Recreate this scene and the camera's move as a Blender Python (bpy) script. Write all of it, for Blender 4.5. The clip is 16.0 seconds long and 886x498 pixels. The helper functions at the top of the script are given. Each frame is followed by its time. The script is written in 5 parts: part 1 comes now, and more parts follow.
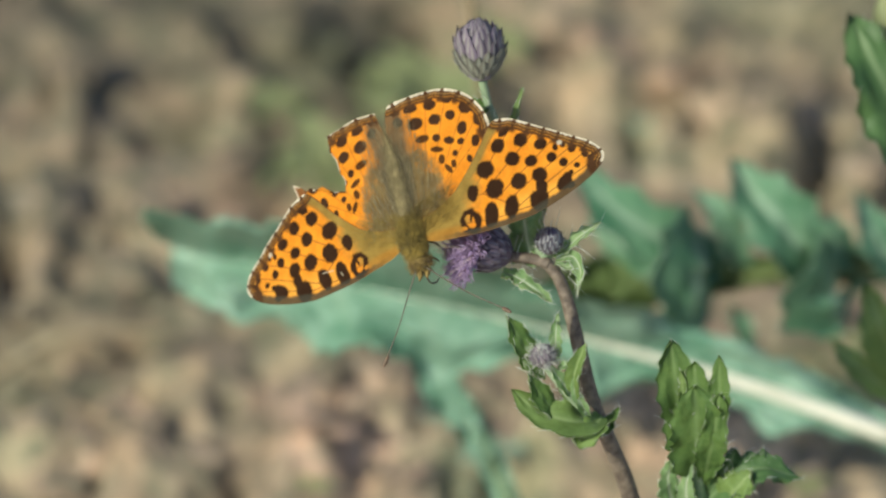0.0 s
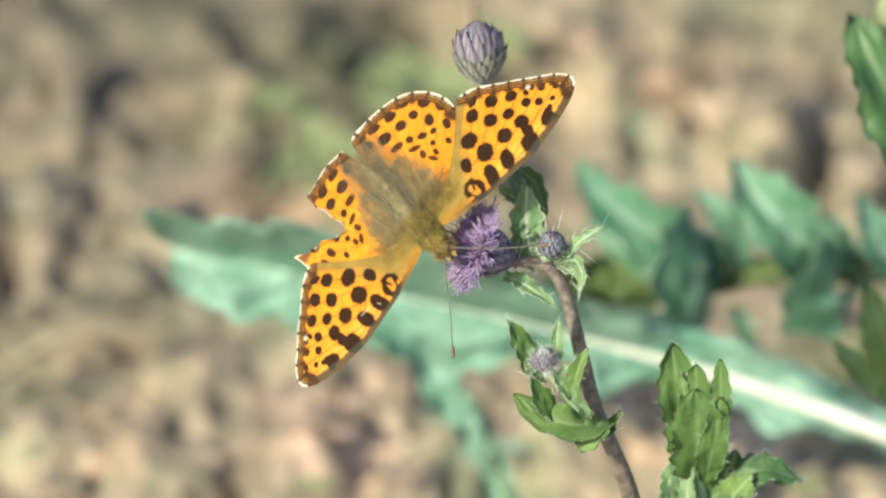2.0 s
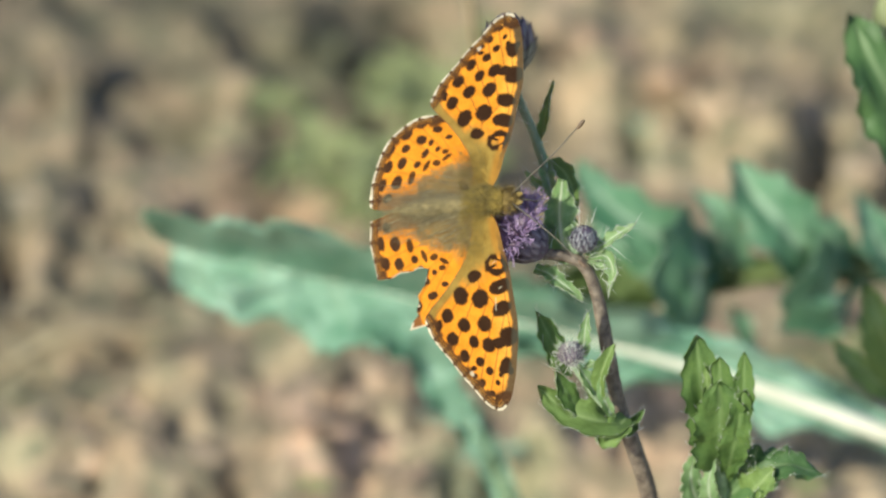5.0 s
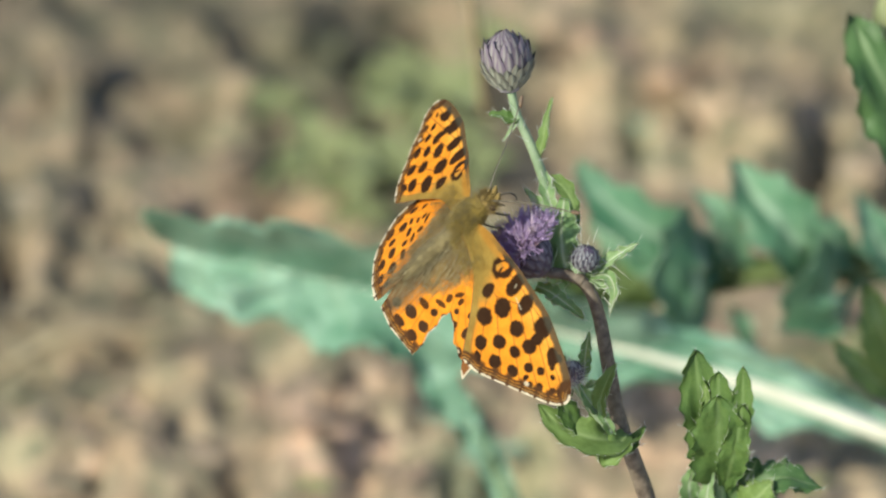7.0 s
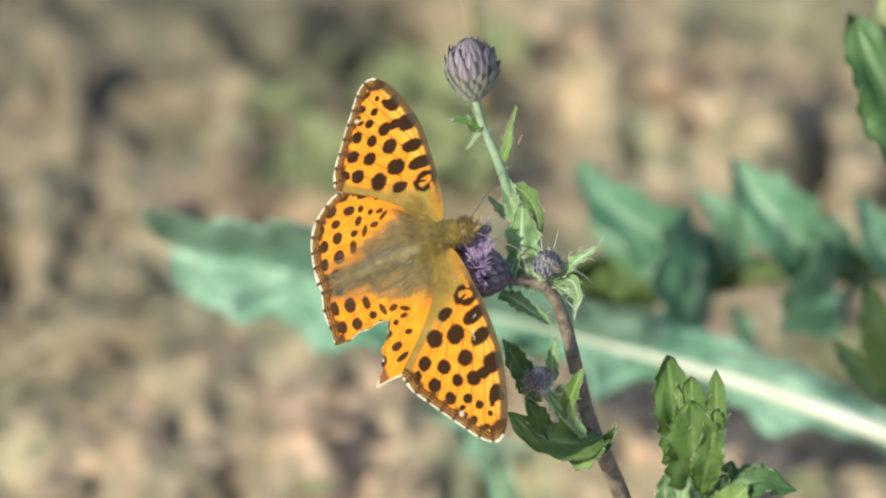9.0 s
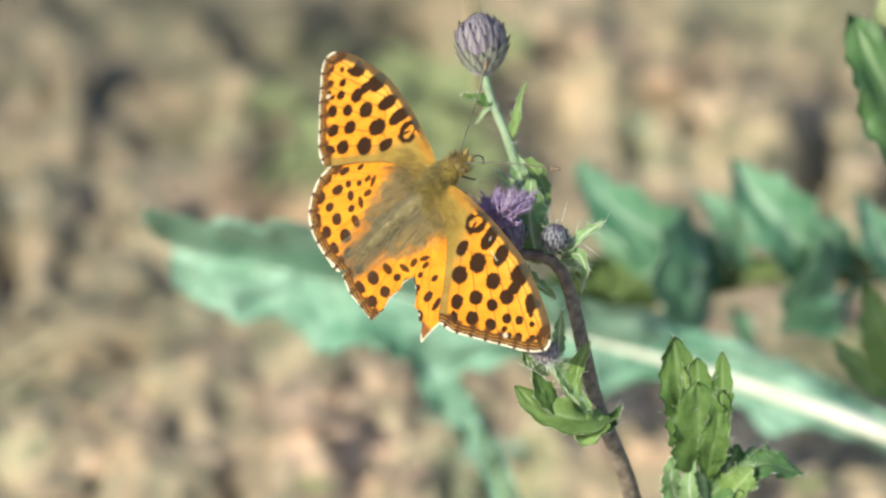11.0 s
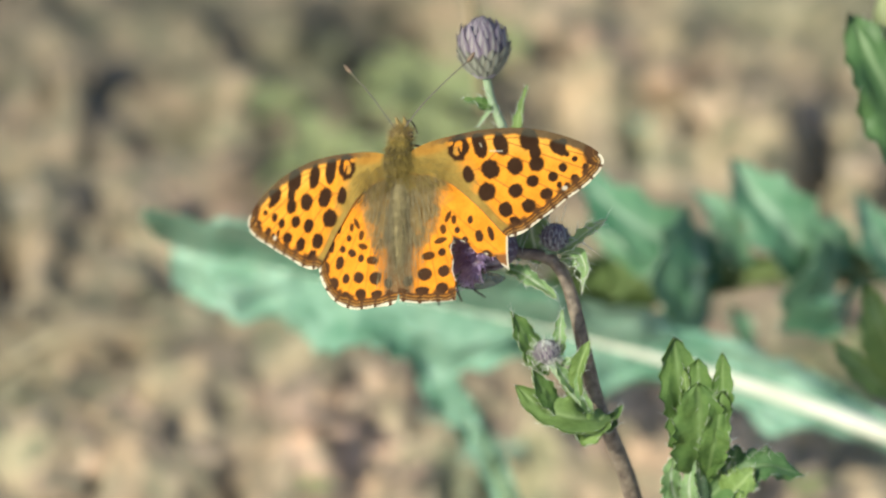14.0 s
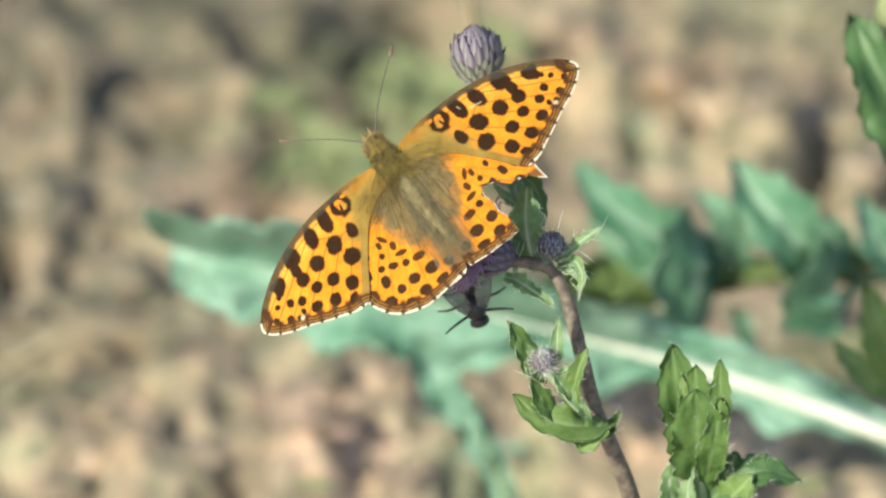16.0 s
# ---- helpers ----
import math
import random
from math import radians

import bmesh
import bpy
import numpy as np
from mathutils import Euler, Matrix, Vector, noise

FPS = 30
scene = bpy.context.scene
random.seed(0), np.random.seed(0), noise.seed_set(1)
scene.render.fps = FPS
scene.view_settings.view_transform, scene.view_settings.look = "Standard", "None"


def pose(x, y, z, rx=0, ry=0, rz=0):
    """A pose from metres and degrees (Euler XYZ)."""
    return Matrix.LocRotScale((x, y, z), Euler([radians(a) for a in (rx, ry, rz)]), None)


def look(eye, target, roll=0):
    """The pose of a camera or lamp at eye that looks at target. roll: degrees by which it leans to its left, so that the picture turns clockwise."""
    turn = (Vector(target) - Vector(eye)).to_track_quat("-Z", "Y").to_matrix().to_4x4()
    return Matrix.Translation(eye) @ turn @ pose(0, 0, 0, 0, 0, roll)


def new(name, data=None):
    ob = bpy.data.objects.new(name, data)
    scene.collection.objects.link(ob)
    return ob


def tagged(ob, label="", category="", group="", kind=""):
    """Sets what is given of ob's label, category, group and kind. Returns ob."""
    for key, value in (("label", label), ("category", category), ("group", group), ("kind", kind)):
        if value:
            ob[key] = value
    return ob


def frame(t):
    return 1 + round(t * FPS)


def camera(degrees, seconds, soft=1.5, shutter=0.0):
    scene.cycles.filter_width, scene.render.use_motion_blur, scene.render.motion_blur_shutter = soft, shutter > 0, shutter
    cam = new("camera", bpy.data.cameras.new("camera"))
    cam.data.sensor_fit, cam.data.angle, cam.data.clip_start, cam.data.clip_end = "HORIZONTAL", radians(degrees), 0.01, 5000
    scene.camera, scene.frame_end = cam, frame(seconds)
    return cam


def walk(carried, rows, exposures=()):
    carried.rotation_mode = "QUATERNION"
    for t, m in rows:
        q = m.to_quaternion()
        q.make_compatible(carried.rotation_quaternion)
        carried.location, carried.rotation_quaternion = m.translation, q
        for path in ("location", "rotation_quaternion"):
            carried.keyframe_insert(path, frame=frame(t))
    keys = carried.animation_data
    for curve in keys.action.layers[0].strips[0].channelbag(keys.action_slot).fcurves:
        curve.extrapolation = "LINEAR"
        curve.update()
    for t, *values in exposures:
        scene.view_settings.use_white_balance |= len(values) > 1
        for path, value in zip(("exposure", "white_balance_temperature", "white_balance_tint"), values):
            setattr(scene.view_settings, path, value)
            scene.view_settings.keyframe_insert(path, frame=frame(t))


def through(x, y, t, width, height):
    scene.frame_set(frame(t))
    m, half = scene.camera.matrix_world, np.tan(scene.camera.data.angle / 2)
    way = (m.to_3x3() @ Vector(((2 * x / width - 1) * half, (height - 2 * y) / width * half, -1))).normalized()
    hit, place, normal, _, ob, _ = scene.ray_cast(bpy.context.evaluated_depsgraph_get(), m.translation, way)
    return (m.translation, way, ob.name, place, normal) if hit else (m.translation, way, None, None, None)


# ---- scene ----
# A fritillary on a creeping thistle over dry, cloddy soil, seen through a long lens.
cam = camera(4.7721, 16.0, soft=2.25)
DIST = 1.2                       # from the lens to the flower
PITCH = 35.0                     # the lens looks down by this much
FLOWER = Vector((0, 0, 0.13))
VIEW = look((0, -0.98298, 0.81829), (0, 0, 0.13))
# the film camera's own exposure drifts a little, in stops
walk(cam, [(0, VIEW), (16, VIEW)], [(0, -0.16), (0.5, 0.11), (1, 0.36), (1.5, 0.43), (2, 0.47), (2.5, 0.45), (3, 0.39), (3.5, 0.25), (4, 0.18), (6.5, 0.15), (7, 0.14), (7.5, 0.11),
                                    (8, 0.12), (8.5, 0.14), (9, 0.27), (11.5, 0.44), (12, 0.46), (12.5, 0.46), (13, 0.40), (13.5, 0.30), (14, 0.27), (14.5, 0.36), (15, 0.44), (15.5, 0.44), (16, 0.42)])
cam.data.dof.use_dof = True
cam.data.dof.focus_distance = 1.194
cam.data.dof.aperture_fstop = 22.0

# ---- light ----
SUN_TO = Vector((-0.58, -0.565, 0.59)).normalized()
world = bpy.data.worlds.new("sky")
scene.world = world
world.use_nodes = True
sky = world.node_tree.nodes.new("ShaderNodeTexSky")
sky.sky_type, sky.sun_disc = "NISHITA", False
sky.sun_elevation = math.asin(SUN_TO.z)
sky.sun_rotation = math.atan2(SUN_TO.x, SUN_TO.y)
back = world.node_tree.nodes["Background"]
back.inputs["Strength"].default_value = 0.15
world.node_tree.links.new(sky.outputs["Color"], back.inputs["Color"])
sun = new("sun", bpy.data.lights.new("sun", "SUN"))
sun.data.energy, sun.data.angle, sun.data.color = 4.3, radians(0.53), (1.0, 1.0, 0.80)
sun.matrix_world = look(SUN_TO * 20, (0, 0, 0))

# ---- grid of the camera's view: 1568 units span 0.1 m at the flower, x to the right and y down ----
# things are placed on this grid to fit the camera's view
G = 0.1 / 1568
TILT = pose(0, 0, 0, 90 - PITCH)       # local x right, y up, z towards the lens
RISE = math.tan(radians(PITCH))


def flat(x, y, w):
    """Offset from the flower, in the tilted frame; w in metres towards the lens."""
    k = (DIST - w) / DIST
    return Vector(((x - 784) * G * k, (441 - y) * G * k, w))


def sheet(v):
    """Depth of the curved sheet in which the stems grow: upright at the foot, bent back higher up."""
    t = min(1.0, max(0.0, -v / 0.055))
    return RISE * v * (0.35 + 0.65 * t * t * (3 - 2 * t))


def up(x, y, extra=0.0):
    """A place on the sheet of the stems."""
    return flat(x, y, sheet((441 - y) * G) + extra)


def place(v):
    """World place of an offset in the tilted frame."""
    return FLOWER + TILT.to_3x3() @ Vector(v)


# ---- materials ----
def material(name):
    m = bpy.data.materials.new(name)
    m.use_nodes = True
    nt = m.node_tree
    b = nt.nodes["Principled BSDF"]
    return m, nt, b


def ramp(nt, fac, stops):
    r = nt.nodes.new("ShaderNodeValToRGB")
    el = r.color_ramp.elements
    while len(el) < len(stops):
        el.new(0.5)
    for e, (p, c) in zip(el, stops):
        e.position, e.color = p, (*c, 1)
    nt.links.new(fac, r.inputs["Fac"])
    return r.outputs["Color"]


def noise_tex(nt, scale, detail=6.0, rough=0.6, kind="ShaderNodeTexNoise"):
    c = nt.nodes.new("ShaderNodeTexCoord")
    n = nt.nodes.new(kind)
    n.inputs["Scale"].default_value = scale
    if kind == "ShaderNodeTexNoise":
        n.inputs["Detail"].default_value, n.inputs["Roughness"].default_value = detail, rough
    nt.links.new(c.outputs["Object"], n.inputs["Vector"])
    return n


def mix(nt, fac, a, b, mode="MIX"):
    n = nt.nodes.new("ShaderNodeMix")
    n.data_type, n.blend_type = "RGBA", mode
    for sock, val in ((n.inputs[0], fac), (n.inputs[6], a), (n.inputs[7], b)):
        if isinstance(val, bpy.types.NodeSocket):
            nt.links.new(val, sock)
        elif isinstance(val, tuple):
            sock.default_value = (*val, 1)
        else:
            sock.default_value = val
    return n.outputs[2]


def bump(nt, b, height, strength, dist):
    n = nt.nodes.new("ShaderNodeBump")
    n.inputs["Strength"].default_value, n.inputs["Distance"].default_value = strength, dist
    nt.links.new(height, n.inputs["Height"])
    nt.links.new(n.outputs["Normal"], b.inputs["Normal"])


def leafy(name, dark, light, scale, through=0.35, rough=0.5, edge=None):
    """A leaf that lets some light through; colour varies in blotches and grain."""
    m, nt, b = material(name)
    big = noise_tex(nt, scale)
    small = noise_tex(nt, scale * 7, 3)
    c = ramp(nt, big.outputs["Fac"], [(0.32, dark), (0.68, light)])
    c = mix(nt, 0.25, c, ramp(nt, small.outputs["Fac"], [(0.35, dark), (0.65, light)]))
    if edge:
        at = nt.nodes.new("ShaderNodeAttribute")
        at.attribute_name = "rib"
        c = mix(nt, at.outputs["Fac"], c, edge)
    nt.links.new(c, b.inputs["Base Color"])
    b.inputs["Roughness"].default_value = rough
    bump(nt, b, small.outputs["Fac"], 0.3, 0.0004)
    t = nt.nodes.new("ShaderNodeBsdfTranslucent")
    nt.links.new(mix(nt, 1.0, c, (1.0, 1.0, 0.55), "MULTIPLY"), t.inputs["Color"])
    s = nt.nodes.new("ShaderNodeMixShader")
    s.inputs[0].default_value = through
    nt.links.new(b.outputs[0], s.inputs[1])
    nt.links.new(t.outputs[0], s.inputs[2])
    nt.links.new(s.outputs[0], nt.nodes["Material Output"].inputs["Surface"])
    return m


def plain(name, dark, light, scale, rough=0.6, relief=0.0, metal=0.0, sheen=0.0):
    m, nt, b = material(name)
    n = noise_tex(nt, scale)
    nt.links.new(ramp(nt, n.outputs["Fac"], [(0.3, dark), (0.7, light)]), b.inputs["Base Color"])
    b.inputs["Roughness"].default_value = rough
    b.inputs["Sheen Weight"].default_value = sheen
    if relief:
        bump(nt, b, n.outputs["Fac"], 0.5, relief)
    return m


def soil_material(name, dark, mid, light, painted=False):
    m, nt, b = material(name)
    big = noise_tex(nt, 26, 5)
    grain = noise_tex(nt, 420, 6)
    fleck = noise_tex(nt, 95, 4)
    c = ramp(nt, big.outputs["Fac"], [(0.34, dark), (0.5, mid), (0.64, light)])
    c = mix(nt, 0.55, c, ramp(nt, fleck.outputs["Fac"], [(0.36, dark), (0.5, mid), (0.60, light), (0.72, (light[0] * 1.1, light[1], light[2] * 0.95))]))
    tint = noise_tex(nt, 17, 3)
    c = mix(nt, ramp(nt, tint.outputs["Fac"], [(0.42, (0, 0, 0)), (0.60, (0.75, 0.75, 0.75))]), c, mix(nt, 1.0, c, (0.88, 0.93, 0.86), "MULTIPLY"))
    if painted:
        # light and shade painted into the soil colour, with green and pink hues
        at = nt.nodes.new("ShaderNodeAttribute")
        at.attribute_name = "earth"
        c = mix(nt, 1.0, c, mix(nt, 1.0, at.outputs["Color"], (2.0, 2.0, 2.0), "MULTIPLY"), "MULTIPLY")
    c = mix(nt, 0.30, c, ramp(nt, grain.outputs["Fac"], [(0.38, dark), (0.62, light)]))
    crumb = noise_tex(nt, 230, 3)
    c = mix(nt, 0.75, c, mix(nt, 1.0, c, ramp(nt, crumb.outputs["Fac"], [(0.36, (0.50, 0.62, 0.58)), (0.50, (1.0, 1.0, 1.0)), (0.64, (1.50, 1.34, 1.28))]), "MULTIPLY"))
    nt.links.new(c, b.inputs["Base Color"])
    b.inputs["Roughness"].default_value = 0.95
    b.inputs["Specular IOR Level"].default_value = 0.2
    bump(nt, b, grain.outputs["Fac"], 0.6, 0.0015)
    return m


def wing_material():
    m, nt, b = material("wing_scales")
    at = nt.nodes.new("ShaderNodeAttribute")
    at.attribute_name = "pattern"
    grain = noise_tex(nt, 9000, 2)
    tone = ramp(nt, grain.outputs["Fac"], [(0.3, (0.90, 0.90, 0.90)), (0.7, (1.1, 1.1, 1.1))])
    c = mix(nt, 1.0, at.outputs["Color"], tone, "MULTIPLY")
    worn = noise_tex(nt, 700, 4)
    c = mix(nt, 1.0, c, ramp(nt, worn.outputs["Fac"], [(0.35, (0.86, 0.83, 0.80)), (0.65, (1.08, 1.10, 1.12))]), "MULTIPLY")
    nt.links.new(c, b.inputs["Base Color"])
    b.inputs["Roughness"].default_value = 0.85
    b.inputs["Specular IOR Level"].default_value = 0.05
    b.inputs["Sheen Weight"].default_value = 0.0
    bump(nt, b, grain.outputs["Fac"], 0.15, 0.00006)
    t = nt.nodes.new("ShaderNodeBsdfTranslucent")
    nt.links.new(c, t.inputs["Color"])
    s = nt.nodes.new("ShaderNodeMixShader")
    s.inputs[0].default_value = 0.10
    nt.links.new(b.outputs[0], s.inputs[1])
    nt.links.new(t.outputs[0], s.inputs[2])
    nt.links.new(s.outputs[0], nt.nodes["Material Output"].inputs["Surface"])
    return m


SOIL = soil_material("dry_soil", (0.118, 0.10, 0.07), (0.27, 0.215, 0.14), (0.465, 0.36, 0.252), True)
CLOD = soil_material("dry_clod", (0.13, 0.105, 0.08), (0.28, 0.22, 0.155), (0.45, 0.35, 0.26), True)
BLUE_LEAF = leafy("blue_green_leaf", (0.065, 0.205, 0.125), (0.325, 0.49, 0.385), 75, 0.16, 0.6, (0.62, 0.66, 0.48))
LOBE_LEAF = leafy("lobe_leaf", (0.034, 0.145, 0.068), (0.165, 0.31, 0.18), 130, 0.12, 0.6, (0.30, 0.42, 0.30))
OLIVE_LEAF = leafy("olive_leaf", (0.075, 0.125, 0.032), (0.16, 0.225, 0.075), 110, 0.2, 0.6, (0.30, 0.34, 0.14))
FRESH_LEAF = leafy("fresh_leaf", (0.13, 0.215, 0.05), (0.25, 0.37, 0.11), 260, 0.38, 0.65, (0.33, 0.44, 0.18))
MID_LEAF = leafy("green_leaf", (0.072, 0.155, 0.034), (0.17, 0.28, 0.07), 300, 0.35, 0.65, (0.21, 0.32, 0.11))
DARK_LEAF = leafy("dark_leaf", (0.055, 0.13, 0.04), (0.13, 0.24, 0.08), 160, 0.3, 0.5, (0.22, 0.32, 0.15))
PALE_LEAF = leafy("pale_downy_leaf", (0.20, 0.36, 0.13), (0.40, 0.56, 0.28), 400, 0.45, 0.6, (0.70, 0.76, 0.60))
WEED_LEAF = leafy("weed_leaf", (0.27, 0.295, 0.13), (0.40, 0.435, 0.22), 90, 0.35, 0.55, (0.3, 0.4, 0.16))
BROWN_STEM = plain("brown_stem", (0.075, 0.054, 0.042), (0.27, 0.215, 0.165), 900, 0.6, 0.0003)
GREEN_STEM = plain("green_stem", (0.14, 0.22, 0.11), (0.30, 0.38, 0.24), 240, 0.65, 0.0003, sheen=0.2)
STRAW = plain("straw", (0.35, 0.27, 0.15), (0.55, 0.44, 0.28), 120, 0.7)
SCALE_PURPLE = plain("bract_purple", (0.13, 0.09, 0.15), (0.30, 0.24, 0.33), 500, 0.6, 0.0002, sheen=0.3)
SCALE_PALE = plain("bract_pale", (0.30, 0.32, 0.26), (0.62, 0.58, 0.58), 600, 0.7, sheen=0.3)
SCALE_DARK = plain("bract_dark", (0.05, 0.035, 0.06), (0.16, 0.11, 0.17), 500, 0.6, 0.0002)
FLORET = leafy("floret", (0.46, 0.32, 0.66), (0.74, 0.58, 0.88), 900, 0.45, 0.6)
STYLE = leafy("floret_style", (0.66, 0.50, 0.74), (0.86, 0.74, 0.88), 900, 0.4, 0.6)
WHITE_HAIR = plain("white_hair", (0.5, 0.52, 0.45), (0.75, 0.76, 0.68), 300, 0.6)
WING = wing_material()
FUR = plain("fur", (0.075, 0.055, 0.010), (0.29, 0.20, 0.036), 900, 0.9, sheen=0.08)
FUR_TAWNY = plain("tawny_fur", (0.10, 0.065, 0.018), (0.36, 0.25, 0.075), 900, 0.9, sheen=0.08)
FUR_TAN = plain("tan_fur", (0.14, 0.108, 0.046), (0.31, 0.245, 0.115), 900, 0.9, sheen=0.08)
FUR_WING = plain("wing_fur", (0.115, 0.095, 0.048), (0.29, 0.235, 0.12), 900, 0.9, sheen=0.08)
BODY = plain("body_dark", (0.05, 0.04, 0.02), (0.16, 0.12, 0.05), 700, 0.6)
EYE = plain("eye", (0.05, 0.03, 0.02), (0.12, 0.07, 0.04), 900, 0.25)
FEELER = plain("feeler", (0.06, 0.048, 0.034), (0.15, 0.125, 0.09), 900, 0.5)
CLUB = plain("feeler_club", (0.075, 0.042, 0.024), (0.20, 0.13, 0.08), 900, 0.5)
FLY_BLACK = plain("fly_black", (0.02, 0.02, 0.022), (0.05, 0.047, 0.042), 700, 0.4)
FLY_WING = plain("fly_wing", (0.13, 0.135, 0.11), (0.24, 0.24, 0.20), 500, 0.3)
FLY_WING.node_tree.nodes["Principled BSDF"].inputs["Alpha"].default_value = 0.6


# ---- building helpers ----
def part(name, bm, mat, parent, label=""):
    """One mesh object under a thing or a part. bm may be a mesh already."""
    if isinstance(bm, bmesh.types.BMesh):
        me = bpy.data.meshes.new(name)
        bm.to_mesh(me)
        bm.free()
        for p in me.polygons:
            p.use_smooth = True
    else:
        me = bm
    if not me.materials:
        me.materials.append(mat)
    ob = new(name, me)
    ob.parent = parent
    return tagged(ob, label) if label else ob


def thing(name, m, label, category, group="", kind=""):
    ob = new(name)
    ob.empty_display_size = 0.005
    ob.matrix_world = m
    return tagged(ob, label, category, group, kind)


def mesh_of(name, verts, faces, mat, rib=None):
    me = bpy.data.meshes.new(name)
    me.from_pydata([tuple(v) for v in verts], [], faces)
    me.materials.append(mat)
    for p in me.polygons:
        p.use_smooth = True
    if rib is not None:
        a = me.attributes.new("rib", "FLOAT", "POINT")
        a.data.foreach_set("value", rib)
    return me


def smooth_path(pts, n):
    """A Catmull-Rom path through pts, n places to each stretch."""
    pts = [Vector(p) for p in pts]
    ext = [pts[0] * 2 - pts[1], *pts, pts[-1] * 2 - pts[-2]]
    out = []
    for i in range(1, len(ext) - 2):
        a, b, c, d = ext[i - 1:i + 3]
        for k in range(n):
            t = k / n
            out.append(0.5 * (2 * b + (c - a) * t + (2 * a - 5 * b + 4 * c - d) * t * t + (3 * b - a - 3 * c + d) * t ** 3))
    out.append(pts[-1])
    return out


def tube(pts, radii, sides=10, n=6, ridge=0.0):
    """A round stem along pts whose radius runs through radii."""
    path = smooth_path(pts, n)
    verts, faces = [], []
    last = None
    for i, p in enumerate(path):
        d = (path[min(i + 1, len(path) - 1)] - path[max(i - 1, 0)]).normalized()
        side = d.cross(Vector((0.1, 0.2, 1)) if last is None else last.cross(d)).normalized() if last is None else (last - d * last.dot(d)).normalized()
        last = side
        other = d.cross(side)
        f = i / (len(path) - 1) * (len(radii) - 1)
        j = min(int(f), len(radii) - 2)
        r = radii[j] + (radii[j + 1] - radii[j]) * (f - j)
        for k in range(sides):
            a = 2 * math.pi * k / sides
            rr = r * (1 + ridge * math.cos(5 * a) + 0.06 * noise.noise(p * 900 + Vector((k, 0, 0))))
            verts.append(p + (side * math.cos(a) + other * math.sin(a)) * rr)
    for i in range(len(path) - 1):
        for k in range(sides):
            k2 = (k + 1) % sides
            faces.append((i * sides + k, i * sides + k2, (i + 1) * sides + k2, (i + 1) * sides + k))
    faces.append(tuple(range(sides - 1, -1, -1)))
    faces.append(tuple(range(len(verts) - sides, len(verts))))
    return verts, faces


def stem(name, pts, radii, mat, parent, sides=10, label="", ridge=0.0):
    v, f = tube(pts, radii, sides, 6, ridge)
    return part(name, mesh_of(name, v, f, mat), mat, parent, label)


def leaf_mesh(name, spine, width, face, mat, teeth=6, depth=0.3, fold=0.35, wave=0.1, seed=0, blunt=False, thick=0.00022, rim=0.0):
    """A toothed leaf along a spine. face: the way its upper side looks. fold lifts the two halves to a V."""
    rnd = random.Random(seed)
    path = smooth_path(spine, 9)
    n, half = len(path), 7
    length = sum((path[i + 1] - path[i]).length for i in range(n - 1))
    verts, rib, faces = [], [], []
    ph = rnd.random() * 6
    for layer in (0, 1):
        for i, p in enumerate(path):
            t = i / (n - 1)
            d = (path[min(i + 1, n - 1)] - path[max(i - 1, 0)]).normalized()
            nrm = (Vector(face) - d * Vector(face).dot(d)).normalized()
            side = d.cross(nrm)
            w0 = width * 0.5 * (math.sin(math.pi * min(1, 0.08 + 0.92 * t) ** 0.8) ** 0.75 + 0.03)
            if blunt:
                w0 = width * 0.5 * (min(1, 0.3 + 2.2 * t) * (1 - t ** 5) ** 0.6 + 0.02) * (1 + 0.16 * noise.noise(Vector((t * 5, seed, 0))))
            for j in range(-half, half + 1):
                s = j / half
                saw = abs(((t * teeth + (0.2 if s > 0 else 0.0) + ph) % 1.0) * 2 - 1)
                w = w0 * (1 - depth * (1 - saw) * abs(s) ** 2)
                lift = fold * abs(s) * w + wave * width * math.sin(t * teeth * 2.2 + ph + s) * s * s
                lift += 0.06 * width * noise.noise(Vector((t * 7 + seed, s * 2.5, 0)))
                q = p + side * (s * w) + nrm * (lift - layer * thick)
                verts.append(q)
                rib.append(max(0.0, 1 - abs(j) * 0.85, rim * (abs(j) == half), 0.22 * max(0.0, math.sin(t * teeth * 6.283 - abs(s) * 4 + ph)) ** 5 * (1 - abs(s))))
    m = 2 * half + 1
    off = n * m
    for i in range(n - 1):
        for j in range(m - 1):
            a = i * m + j
            faces.append((a, a + 1, a + m + 1, a + m))
            faces.append((off + a, off + a + m, off + a + m + 1, off + a + 1))
    edge = [i * m for i in range(n)] + [(n - 1) * m + j for j in range(1, m)] + [i * m + m - 1 for i in range(n - 2, -1, -1)] + [j for j in range(m - 2, 0, -1)]
    for a, b in zip(edge, edge[1:] + edge[:1]):
        faces.append((b, a, off + a, off + b))
    return mesh_of(name, verts, faces, mat, rib)


